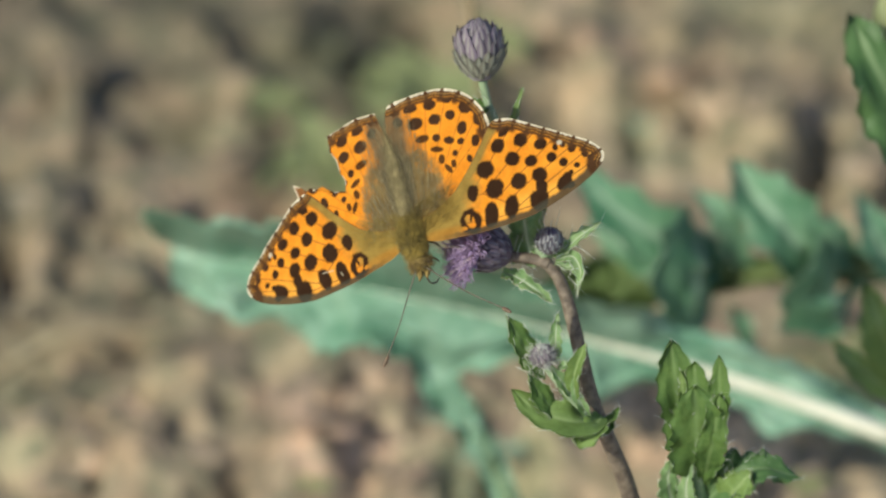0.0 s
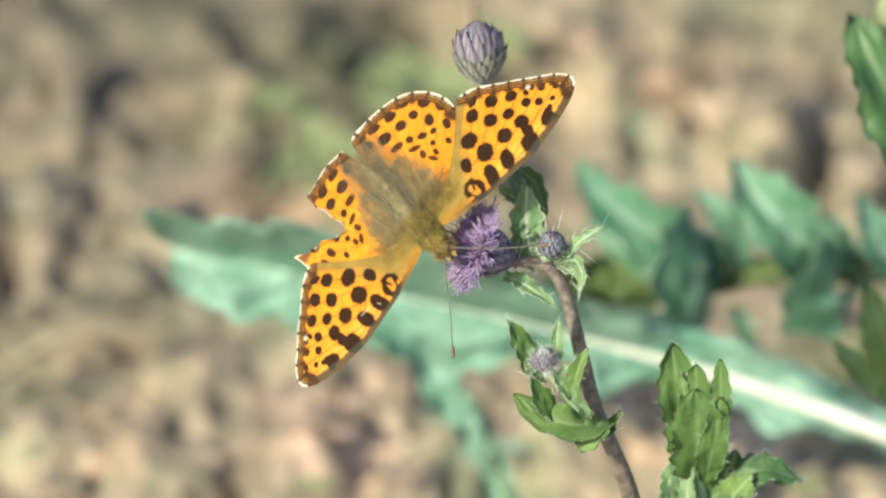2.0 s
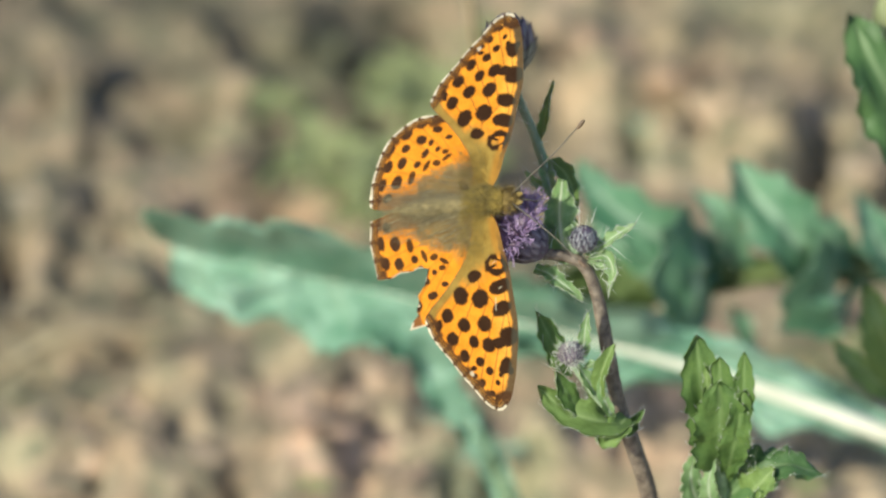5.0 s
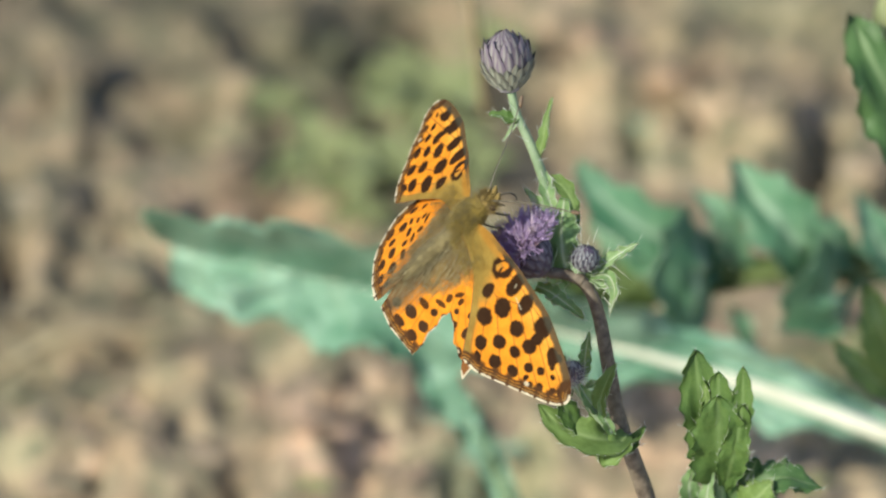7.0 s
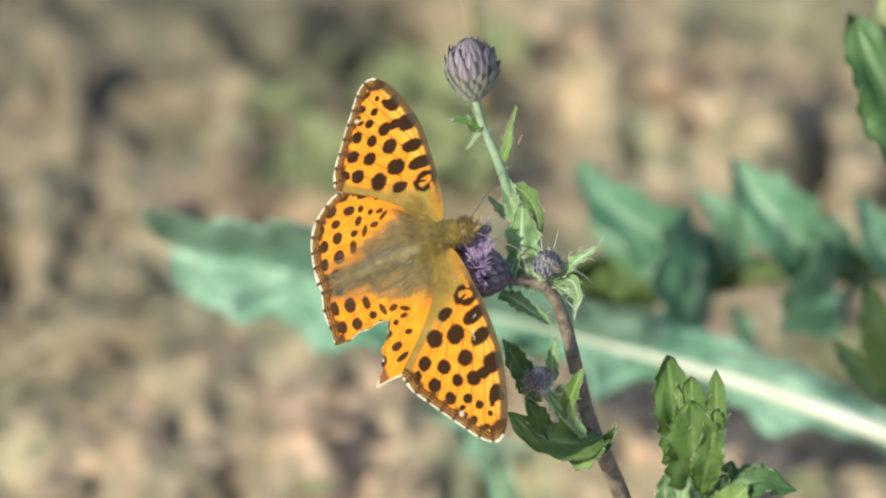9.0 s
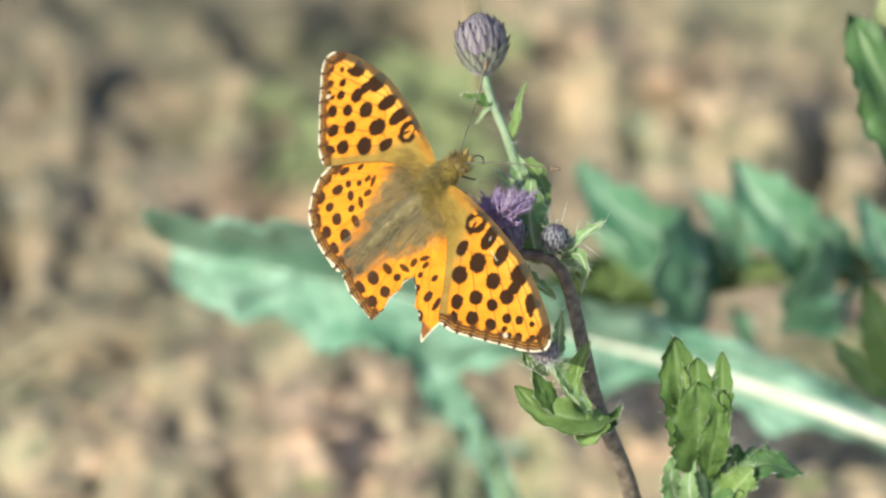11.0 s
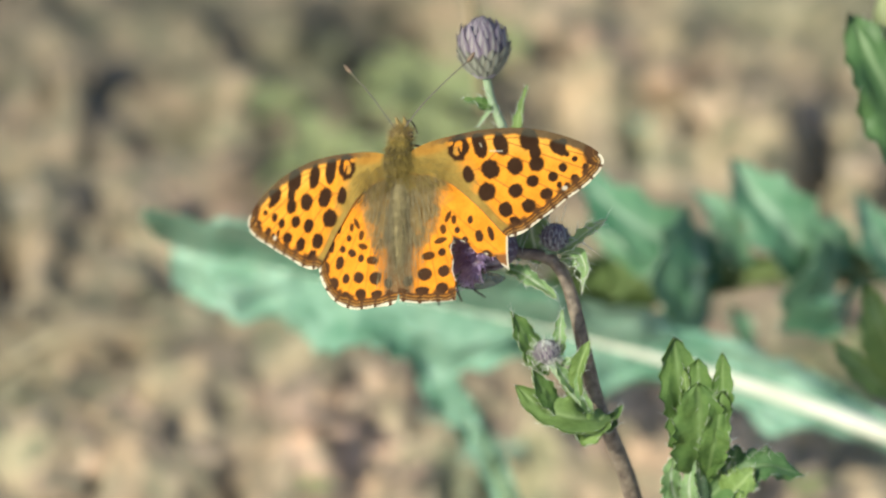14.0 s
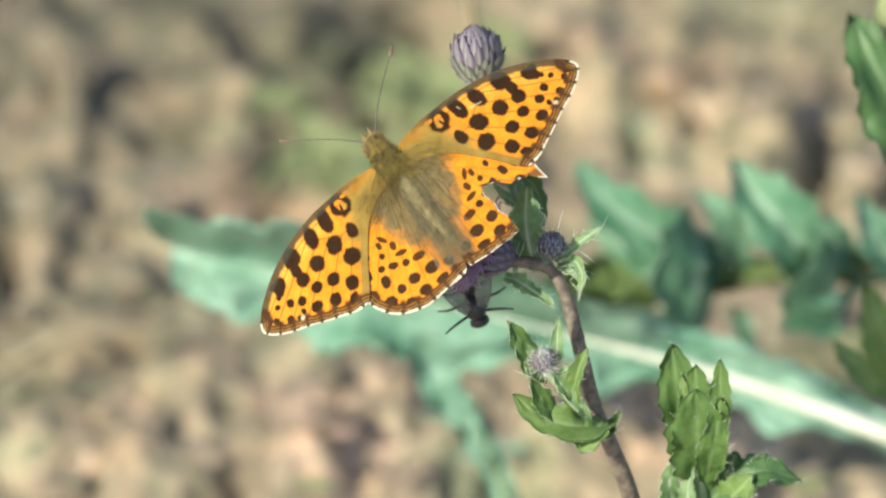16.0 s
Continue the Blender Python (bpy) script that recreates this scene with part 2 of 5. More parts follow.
def leaf(spine, width, face, mat, parent, name="leaf", label="", spines=0.0, **k):
    """A leaf; spines gives the length of the pale prickles on its margin."""
    me = leaf_mesh(name, spine, width, face, mat, **k)
    ob = part(name, me, mat, parent, label)
    if spines:
        rnd = random.Random(k.get("seed", 0) + 500)
        n = 9 * (len(spine) - 1) + 1
        m = len(me.vertices) // (2 * n)
        rows = []
        for i in range(2, n):
            for j, q in ((0, 1), (m - 1, m - 2)):
                if rnd.random() < 0.62:
                    p, inner = me.vertices[i * m + j].co, me.vertices[max(0, i - 2) * m + q].co
                    d = (p - inner).normalized() + Vector((rnd.gauss(0, 0.3), rnd.gauss(0, 0.3), rnd.gauss(0.2, 0.3)))
                    rows.append((p.copy(), p + d.normalized() * spines * rnd.uniform(0.4, 1.15)))
        v, f = spikes(rows, 0.00003)
        tagged(part("prickle_fringe", mesh_of("prickle_fringe", v, f, WHITE_HAIR), WHITE_HAIR, ob), kind="stuff")
    return ob


def blob(radius, scale=(1, 1, 1), sub=3, rough=0.0, freq=2.0, seed=0):
    bm = bmesh.new()
    bmesh.ops.create_icosphere(bm, subdivisions=sub, radius=1.0)
    for v in bm.verts:
        c = v.co.copy()
        k = 1 + rough * noise.noise(c * freq + Vector((seed * 3.1, seed * 1.7, 0)))
        v.co = Vector((c.x * scale[0], c.y * scale[1], c.z * scale[2])) * radius * k
    return bm


def spikes(rows, width):
    """Thin tapered hairs, each from one place to another, as three-sided needles."""
    verts, faces = [], []
    for a, b in rows:
        a, b = Vector(a), Vector(b)
        d = (b - a).normalized()
        s = d.cross(Vector((0.31, 0.52, 0.79))).normalized() * width
        o = d.cross(s)
        mid = a.lerp(b, 0.55) + Vector((0, 0, -0.05)) * (b - a).length
        i = len(verts)
        verts += [a + s, a - s * 0.5 + o * 0.87, a - s * 0.5 - o * 0.87]
        verts += [mid + s * 0.7, mid + (-s * 0.5 + o * 0.87) * 0.7, mid + (-s * 0.5 - o * 0.87) * 0.7, b]
        for k in range(3):
            k2 = (k + 1) % 3
            faces.append((i + k, i + k2, i + 3 + k2, i + 3 + k))
            faces.append((i + 3 + k, i + 3 + k2, i + 6))
    return verts, faces


# ---- the ground ----
def lattice(x, y, seed):
    """Smooth value noise on arrays."""
    xi, yi = np.floor(x).astype(np.int64), np.floor(y).astype(np.int64)
    fx, fy = x - xi, y - yi
    fx, fy = fx * fx * (3 - 2 * fx), fy * fy * (3 - 2 * fy)

    def h(a, b):
        k = (a * 374761393 + b * 668265263 + seed * 974711) & 0x7FFFFFFF
        k = ((k ^ (k >> 13)) * 1274126177) & 0x7FFFFFFF
        return ((k ^ (k >> 16)) & 0xFFFF) / 65535.0
    return (h(xi, yi) * (1 - fx) + h(xi + 1, yi) * fx) * (1 - fy) + (h(xi, yi + 1) * (1 - fx) + h(xi + 1, yi + 1) * fx) * fy


EYE_AT = Vector((0, -0.98298, 0.81829))


def soil_at(x, y):
    """Where a place of the view grid falls on the level soil."""
    p = place(flat(x, y, 0))
    d = p - EYE_AT
    q = EYE_AT - d * (EYE_AT.z / d.z)
    return q.x, q.y


# reach on the soil of one grid unit, across and along
SX, SY = 1.19 * G, 1.19 * G / math.sin(radians(PITCH))
# hollows and clefts between the clods: grid place, half widths across and along in grid units, depth
PITS = [(755, 2, 74, 48, 0.034), (650, 60, 48, 56, 0.022), (325, 215, 84, 44, 0.024), (60, 275, 90, 20, 0.010), (190, 250, 60, 16, 0.009), (18, 470, 22, 60, 0.012),
        (40, 640, 60, 12, 0.010), (140, 606, 70, 10, 0.011), (250, 582, 60, 11, 0.010), (312, 494, 18, 20, 0.008), (425, 845, 34, 36, 0.014), (392, 700, 26, 40, 0.006),
        (892, 75, 30, 60, 0.013), (1452, 285, 36, 70, 0.024), (1236, 140, 22, 60, 0.008), (1128, 232, 22, 34, 0.010), (1405, 630, 30, 26, 0.009), (800, 850, 22, 34, 0.008),
        (560, 60, 30, 34, 0.007), (1000, 200, 26, 30, 0.007), (1480, 130, 20, 40, 0.007), (250, 680, 16, 34, 0.006), (1100, 800, 20, 30, 0.006),
        (840, 30, 20, 20, 0.006), (480, 200, 24, 20, 0.007), (120, 470, 20, 30, 0.006), (1330, 850, 60, 20, 0.006)]
# broad clods that stand up from the soil: grid place, half widths, height
MOUNDS = [(1345, 275, 78, 62, 0.0085), (1090, 130, 90, 60, 0.0055), (365, 75, 62, 44, 0.0060), (130, 180, 30, 60, 0.0060), (95, 400, 52, 50, 0.0055),
          (230, 790, 76, 56, 0.0050), (85, 800, 60, 50, 0.0045), (690, 720, 56, 34, 0.0055), (540, 830, 60, 40, 0.0050), (1235, 680, 60, 44, 0.0055), (560, 690, 50, 34, 0.0045), (1180, 60, 50, 40, 0.0045),
          (280, 420, 50, 40, 0.0045), (60, 150, 30, 50, 0.0045), (1440, 760, 60, 36, 0.0050), (960, 790, 44, 30, 0.0045), (700, 850, 40, 30, 0.0045), (1520, 330, 34, 50, 0.0050)]
# painted light, shade and soil hues: grid place, half widths, tint
LIGHT_HUES = [(140, 90, 470, 260, (0.46, 0.49, 0.52)), (1440, 770, 300, 140, (1.55, 1.48, 1.46)), (620, 60, 200, 110, (0.66, 0.70, 0.68)), (90, 600, 160, 60, (0.78, 0.76, 0.76)), (560, 120, 90, 70, (0.80, 0.98, 0.74)), (600, 770, 260, 110, (1.22, 1.13, 1.20)), (250, 720, 260, 130, (1.15, 1.12, 1.12)), (1000, 800, 220, 110, (1.25, 1.22, 1.22)), (1330, 190, 150, 120, (1.24, 1.09, 1.03)),
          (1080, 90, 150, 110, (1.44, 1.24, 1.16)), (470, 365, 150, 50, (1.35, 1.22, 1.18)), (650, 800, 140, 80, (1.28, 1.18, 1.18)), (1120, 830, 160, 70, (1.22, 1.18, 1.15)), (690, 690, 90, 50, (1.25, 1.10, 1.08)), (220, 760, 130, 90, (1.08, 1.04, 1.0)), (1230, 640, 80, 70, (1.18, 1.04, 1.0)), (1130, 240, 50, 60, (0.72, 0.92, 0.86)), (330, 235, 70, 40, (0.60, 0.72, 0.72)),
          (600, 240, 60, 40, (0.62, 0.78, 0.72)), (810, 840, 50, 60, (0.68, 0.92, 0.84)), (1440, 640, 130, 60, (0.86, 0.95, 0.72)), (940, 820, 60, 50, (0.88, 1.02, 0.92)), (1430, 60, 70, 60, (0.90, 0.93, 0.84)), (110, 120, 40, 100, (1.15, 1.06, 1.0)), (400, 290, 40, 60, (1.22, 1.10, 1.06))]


def soil_height(x, y):
    z = 0.0042 * (lattice(x / 0.034, y / 0.034, 3) - 0.55)
    z = z + 0.0042 * (np.abs(lattice(x / 0.017, y / 0.017, 5) - 0.5) * 2 - 0.6)
    z = z + 0.0032 * (lattice(x / 0.0072, y / 0.0072, 7) - 0.5)
    z = z + 0.0022 * (lattice(x / 0.0031, y / 0.0031, 11) - 0.5)
    rag = 1.2 * (lattice(x / 0.006, y / 0.006, 17) - 0.5) + 0.8 * (lattice(x / 0.0026, y / 0.0026, 19) - 0.5)
    for gx, gy, rx, ry, high in MOUNDS:
        px, py = soil_at(gx, gy)
        q = ((x - px) / (rx * SX)) ** 2 + ((y - py) / (ry * SY)) ** 2 + rag
        z = z + 0.8 * high * np.exp(-np.clip(q, -0.3, 30) ** 2)
    for gx, gy, rx, ry, deep in PITS:
        px, py = soil_at(gx, gy)
        q = ((x - px) / (rx * SX)) ** 2 + ((y - py) / (ry * SY)) ** 2 + rag
        z = z - 0.52 * deep * np.exp(-np.clip(q, 0, 30))
    return z


def light_hue_tint(x, y):
    """Light and shade painted as soil tint, with green and pink hues and ragged edges."""
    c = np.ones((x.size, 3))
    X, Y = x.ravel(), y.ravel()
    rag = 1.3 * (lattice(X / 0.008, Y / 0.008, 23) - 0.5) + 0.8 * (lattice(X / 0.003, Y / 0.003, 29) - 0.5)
    for gx, gy, rx, ry, tint in LIGHT_HUES:
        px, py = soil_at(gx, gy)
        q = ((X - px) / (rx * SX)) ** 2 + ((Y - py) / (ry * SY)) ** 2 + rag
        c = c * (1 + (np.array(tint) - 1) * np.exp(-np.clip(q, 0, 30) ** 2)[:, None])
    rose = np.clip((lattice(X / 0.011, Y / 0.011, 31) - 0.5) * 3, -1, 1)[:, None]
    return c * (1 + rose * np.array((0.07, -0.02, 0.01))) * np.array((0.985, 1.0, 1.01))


def ground():
    near = np.arange(-0.13, 0.13, 0.00075)
    far = 0.13 * 1.25 ** np.arange(1, 36)
    line = np.concatenate([-far[::-1], near, far])
    X, Y = np.meshgrid(line, line + 0.19)
    # the clods even out away from the plant
    away = np.clip((np.maximum(np.abs(X), np.abs(Y - 0.19)) - 0.11) / 0.12, 0, 1)
    Z = soil_height(X, Y) * (1 - away * away * (3 - 2 * away))
    n = len(line)
    me = bpy.data.meshes.new("ground")
    idx = np.arange(n * n).reshape(n, n)
    quads = np.stack([idx[:-1, :-1], idx[:-1, 1:], idx[1:, 1:], idx[1:, :-1]], -1).reshape(-1, 4)
    me.from_pydata(np.stack([X, Y, Z], -1).reshape(-1, 3).tolist(), [], quads.tolist())
    me.materials.append(SOIL)
    # painted soil tones, light and shade included
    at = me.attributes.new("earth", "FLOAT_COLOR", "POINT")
    at.data.foreach_set("color", np.concatenate([light_hue_tint(X, Y) * 0.5, np.ones((X.size, 1))], 1).ravel())
    for p in me.polygons:
        p.use_smooth = True
    tagged(new("ground", me), "dry beige crumbly soil with clods and cracks", "soil", kind="structure")


ground()


def clod(x, y, r, seed):
    """A lump of dry earth, half sunk."""
    rnd = random.Random(seed)
    bm = blob(r, (0.9 + 0.7 * rnd.random(), 0.7 + 0.6 * rnd.random(), 0.30 + 0.25 * rnd.random()), 4, 0.85, 1.5, seed)
    for v in bm.verts:
        v.co += v.co.normalized() * r * (0.30 * noise.noise(v.co / r * 3.1 + Vector((seed, 0, 0))) + 0.10 * noise.noise(v.co / r * 11))
    me = bpy.data.meshes.new("soil_clod")
    bm.to_mesh(me)
    bm.free()
    me.materials.append(CLOD)
    # one painted tone, light or shade included, for the whole clod
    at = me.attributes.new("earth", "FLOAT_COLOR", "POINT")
    tint = light_hue_tint(np.array([x]), np.array([y]))[0] * 0.5
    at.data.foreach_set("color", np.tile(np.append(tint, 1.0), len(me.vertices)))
    for p in me.polygons:
        p.use_smooth = True
    ob = new("soil_clod", me)
    ob.matrix_world = pose(x, y, float(soil_height(np.array([x]), np.array([y]))[0]) + r * 0.02, rnd.uniform(-14, 14), rnd.uniform(-14, 14), rnd.random() * 360)
    return tagged(ob, "rough beige lump of dry earth lying on the soil", "clod", group="clods on the soil")


for k, (gx, gy, r) in enumerate([(130, 150, 30), (400, 310, 36), (90, 370, 44), (280, 400, 40), (240, 760, 56), (170, 800, 44), (90, 740, 48), (100, 850, 40), (330, 820, 36),
                                (560, 800, 44), (690, 690, 44), (640, 730, 34), (745, 660, 32), (520, 720, 36), (1080, 90, 56), (1150, 150, 44), (1000, 60, 40), (1320, 190, 60), (1350, 250, 44), (1280, 120, 40), (1250, 50, 40),
                                (1400, 60, 36), (1230, 640, 44), (1190, 600, 34), (1450, 760, 44), (1400, 830, 40), (960, 790, 36), (1530, 330, 40), (50, 560, 36), (220, 480, 40), (170, 420, 34), (700, 850, 36)]):
    clod(*soil_at(gx, gy), r * SX, k)


# ---- weeds and stalks on the soil ----
def weed(x, y, size, count, mat, seed, label):
    rnd = random.Random(seed)
    root = thing("weed", pose(x, y, 0.002), label, "weed", group="weeds on the soil")
    for k in range(count):
        a = 2 * math.pi * k / count + rnd.uniform(-0.4, 0.4)
        L = size * rnd.uniform(0.7, 1.15)
        d = Vector((math.cos(a), math.sin(a), 0))
        leaf([(0, 0, 0.001), d * L * 0.4 + Vector((0, 0, L * 0.35)), d * L * 0.8 + Vector((0, 0, L * 0.45)), d * L + Vector((0, 0, L * 0.30))],
             L * rnd.uniform(0.4, 0.6), (0, 0, 1), mat, root, teeth=5, depth=0.2, seed=seed + k)
    return root


weed(-0.017, 0.203, 0.0076, 8, WEED_LEAF, 1, "small light-green weed seedling rooted in the soil")
weed(-0.001, 0.217, 0.0087, 9, WEED_LEAF, 2, "small light-green weed seedling rooted in the soil")
weed(-0.005, 0.223, 0.0053, 5, WEED_LEAF, 3, "small light-green weed seedling rooted in the soil")
weed(-0.016, 0.128, 0.0030, 5, WEED_LEAF, 4, "small light-green weed seedling rooted in the soil")
weed(-0.020, 0.199, 0.0053, 5, WEED_LEAF, 5, "small light-green weed seedling rooted in the soil")
weed(0.047, 0.128, 0.0030, 5, WEED_LEAF, 6, "small light-green weed seedling rooted in the soil")
weed(0.027, 0.211, 0.0023, 4, BLUE_LEAF, 7, "small blue-green seedling rooted in the soil")
weed(0.057, 0.157, 0.0061, 7, WEED_LEAF, 10, "small light-green weed seedling rooted in the soil")
weed(0.052, 0.147, 0.0046, 6, WEED_LEAF, 11, "small light-green weed seedling rooted in the soil")
weed(-0.011, 0.189, 0.0046, 6, WEED_LEAF, 12, "small light-green weed seedling rooted in the soil")
weed(0.006, 0.135, 0.0046, 5, BLUE_LEAF, 8, "small blue-green seedling rooted in the soil")
weed(0.000, 0.144, 0.0038, 4, BLUE_LEAF, 9, "small blue-green seedling rooted in the soil")
weed(-0.006, 0.199, 0.0083, 9, WEED_LEAF, 13, "small light-green weed seedling rooted in the soil")
weed(-0.001, 0.207, 0.0076, 8, WEED_LEAF, 14, "small light-green weed seedling rooted in the soil")
weed(-0.007, 0.218, 0.0065, 7, WEED_LEAF, 15, "small light-green weed seedling rooted in the soil")
weed(0.007, 0.229, 0.0061, 6, WEED_LEAF, 16, "small light-green weed seedling rooted in the soil")
weed(-0.013, 0.195, 0.0061, 7, WEED_LEAF, 17, "small light-green weed seedling rooted in the soil")
weed(-0.023, 0.216, 0.0046, 6, WEED_LEAF, 18, "small light-green weed seedling rooted in the soil")
weed(0.003, 0.199, 0.0068, 7, WEED_LEAF, 19, "small light-green weed seedling rooted in the soil")


# ---- the large blue-green leaves behind ----
MIDRIB = plain("midrib", (0.60, 0.58, 0.47), (0.80, 0.77, 0.66), 120, 0.5)
OLIVE_RIB = plain("olive_midrib", (0.11, 0.145, 0.045), (0.20, 0.23, 0.09), 120, 0.5)


def big_leaf(ribs, depth, upper, lower, w, fold, roll, label, rib_r, rib_mat, rib_label, lump=0.005, saw=0.05, teeth=24, shear=0.25, cup=0.0, mat=None, turned=False):
    """A long lobed thistle leaf with a pale thick midrib. upper and lower: half widths from base to tip, in grid units."""
    o = flat(*ribs[0], w)
    root = thing("large_thistle_leaf", Matrix.Translation(place(o)) @ TILT, label, "leaf")
    path = smooth_path([flat(x, y, w + d * 0.001) - o for (x, y), d in zip(ribs, depth)], 20)
    n, half = len(path), 22

    def table(tab, t):
        for (a, p), (b, q) in zip(tab, tab[1:]):
            if t <= b:
                f = (t - a) / (b - a)
                return (p + (q - p) * f * f * (3 - 2 * f)) * G
        return tab[-1][1] * G
    verts, rib, faces = [], [], []
    for layer in (0, 1):
        for i, p in enumerate(path):
            t = i / (n - 1)
            d = (path[min(i + 1, n - 1)] - path[max(i - 1, 0)]).normalized()
            nrm = Vector((0.0, 0.0, 1.0))
            nrm = (nrm - d * nrm.dot(d)).normalized()
            side = nrm.cross(d)
            for j in range(-half, half + 1):
                s = j / half
                ss = abs(s)
                wd = table(upper if s < 0 else lower, t) * (1 + 0.08 * noise.noise(Vector((t * 50, 1 if s > 0 else 2, rib_r * 9000))) - saw * abs(((t * teeth + 2.2 * noise.noise(Vector((t * 7, 3 if s > 0 else 5, 1)))) % 1.0) * 2 - 1) * ss)
                lift = fold[0 if s < 0 else 1] * ss * wd * (1 if s > 0 or not turned else min(1.0, max(0.0, (t - 0.28) / 0.2))) + roll * wd * math.sin(t * 30 + (1.2 if s < 0 else 0)) * ss * ss
                lift += cup * wd * min(ss, 0.55) * (s < 0)
                lift += lump * noise.noise(Vector((t * 13, s * 1.9, 3))) * ss + 0.0006 * noise.noise(Vector((t * 40, s * 6, 8)))
                verts.append(p + side * (s * wd) + d * (ss * wd * shear) + nrm * (lift - layer * 0.0004))
                rib.append(0.5 * max(0.0, 1 - ss * wd / 0.0012) * max(0.0, 1 - 2.0 * t) + 0.12 * max(0.0, math.sin(t * 60 + ss * 5)) ** 8 * (1 - ss))
    m, off = 2 * half + 1, n * (2 * half + 1)
    for i in range(n - 1):
        for j in range(m - 1):
            a = i * m + j
            faces.append((a, a + 1, a + m + 1, a + m))
            faces.append((off + a, off + a + m, off + a + m + 1, off + a + 1))
    mat = mat or BLUE_LEAF
    part("blade", mesh_of("blade", verts, faces, mat, rib), mat, root, "blue-green lobed blade")
    stem("midrib", [v + Vector((0, 0, 0.0004)) for v in path[::12]], [rib_r, rib_r * 0.95, rib_r * 0.72, rib_r * 0.34, rib_r * 0.10, rib_r * 0.04, rib_r * 0.02, rib_r * 0.02], rib_mat, root, label=rib_label)
    return root


big_leaf([(1700, 815), (1568, 768), (1380, 700), (1200, 645), (1040, 602), (880, 562), (720, 527), (560, 492), (425, 464), (306, 442)],
         [4, 3, 2, 2, 3, 4, 4, 2, 0, -3],
         [(0, 25), (0.11, 40), (0.21, 72), (0.29, 78), (0.38, 95), (0.45, 80), (0.555, 95), (0.62, 110), (0.66, 100), (0.70, 78), (0.74, 96), (0.785, 104), (0.82, 78), (0.85, 88), (0.88, 72), (0.905, 64), (0.925, 76), (0.955, 70), (0.985, 60), (1, 22)],
         [(0, 40), (0.11, 30), (0.17, 40), (0.215, 85), (0.25, 50), (0.31, 40), (0.36, 60), (0.395, 120), (0.44, 55), (0.50, 60), (0.55, 120), (0.585, 160), (0.635, 130), (0.68, 112), (0.735, 150), (0.765, 122), (0.81, 98), (0.855, 124), (0.89, 104), (0.925, 100), (0.955, 94), (0.985, 78), (1, 26)],
         -0.121, (3.2, -0.10), 0.22, "long lobed blue-green thistle leaf with a pale midrib", 0.00112, MIDRIB, "pale cream midrib", 0.008, 0.10, 30, turned=True)
LOBED_BASE = flat(1720, 445, -0.124)
lobed = big_leaf([(1720, 445), (1568, 472), (1420, 484), (1280, 492), (1140, 500), (1030, 508), (950, 516)],
                 [0, 0, 0, 0, 0, 0, 0],
                 [(0, 60), (0.14, 44), (0.30, 26), (0.45, 46), (0.52, 40), (0.62, 60), (0.75, 62), (0.9, 36), (1, 5)],
                 [(0, 50), (0.15, 34), (0.3, 26), (0.40, 20), (0.52, 34), (0.64, 52), (0.74, 56), (0.85, 46), (0.93, 30), (1, 4)],
                 -0.124, (0.25, -0.5), 0.3, "lobed blue-green thistle leaf with curled prickly lobes", 0.0010, OLIVE_RIB, "olive midrib", 0.006, 0.10, 26, 0.3, 0.0, OLIVE_LEAF)


def lobe(pts, width, face, mat, seed, **k):
    """One side lobe of the lobed leaf; each point with its height over the blade in millimetres."""
    spine = [flat(x, y, -0.124 + h * 0.001) - LOBED_BASE for x, y, h in pts]
    leaf(spine, width * G * 1.1, face, mat, lobed, name="lobe", spines=0.0016, teeth=4, depth=0.24, seed=seed, rim=0.25, **k)


lobe([(1275, 480, 1), (1205, 440, 4), (1125, 396, 5), (1062, 346, 4), (1022, 280, 2)], 116, (0.02, 0.12, 0.98), LOBE_LEAF, 301, fold=0.42, wave=0.08)
lobe([(1265, 478, 2), (1180, 462, 3), (1110, 440, 3), (1040, 392, 1)], 92, (0.70, -0.55, 0.45), LOBE_LEAF, 302, fold=0.2, wave=0.05)
lobe([(1222, 385, 3), (1246, 440, 6), (1240, 500, 7), (1230, 586, 4)], 250, (0.74, -0.50, 0.46), LOBE_LEAF, 303, fold=-0.35, wave=0.05, blunt=True)
lobe([(1312, 470, 1), (1296, 420, 3), (1272, 375, 4), (1224, 334, 2)], 66, (0.35, 0.10, 0.93), LOBE_LEAF, 304, fold=0.3, wave=0.08)
lobe([(1440, 476, 1), (1410, 430, 4), (1372, 385, 5), (1332, 340, 4), (1298, 280, 2)], 140, (0.12, 0.15, 0.97), LOBE_LEAF, 305, fold=0.55, wave=0.08)
lobe([(1510, 466, 1), (1475, 432, 3), (1440, 395, 3), (1400, 345, 1)], 84, (0.75, -0.15, 0.62), LOBE_LEAF, 306, fold=0.3, wave=0.05)
lobe([(1476, 462, 3), (1480, 500, 6), (1484, 535, 6), (1490, 584, 3)], 250, (0.74, -0.50, 0.46), LOBE_LEAF, 307, fold=-0.3, wave=0.06, blunt=True)
lobe([(1595, 480, 1), (1562, 440, 3), (1540, 400, 3), (1516, 340, 1)], 96, (0.55, -0.05, 0.83), LOBE_LEAF, 308, fold=0.3, wave=0.05)
lobe([(1300, 545, -1), (1310, 570, 0), (1322, 600, 0), (1328, 630, -1)], 44, (0.6, -0.3, 0.75), LOBE_LEAF, 309, fold=0.2, wave=0.05)
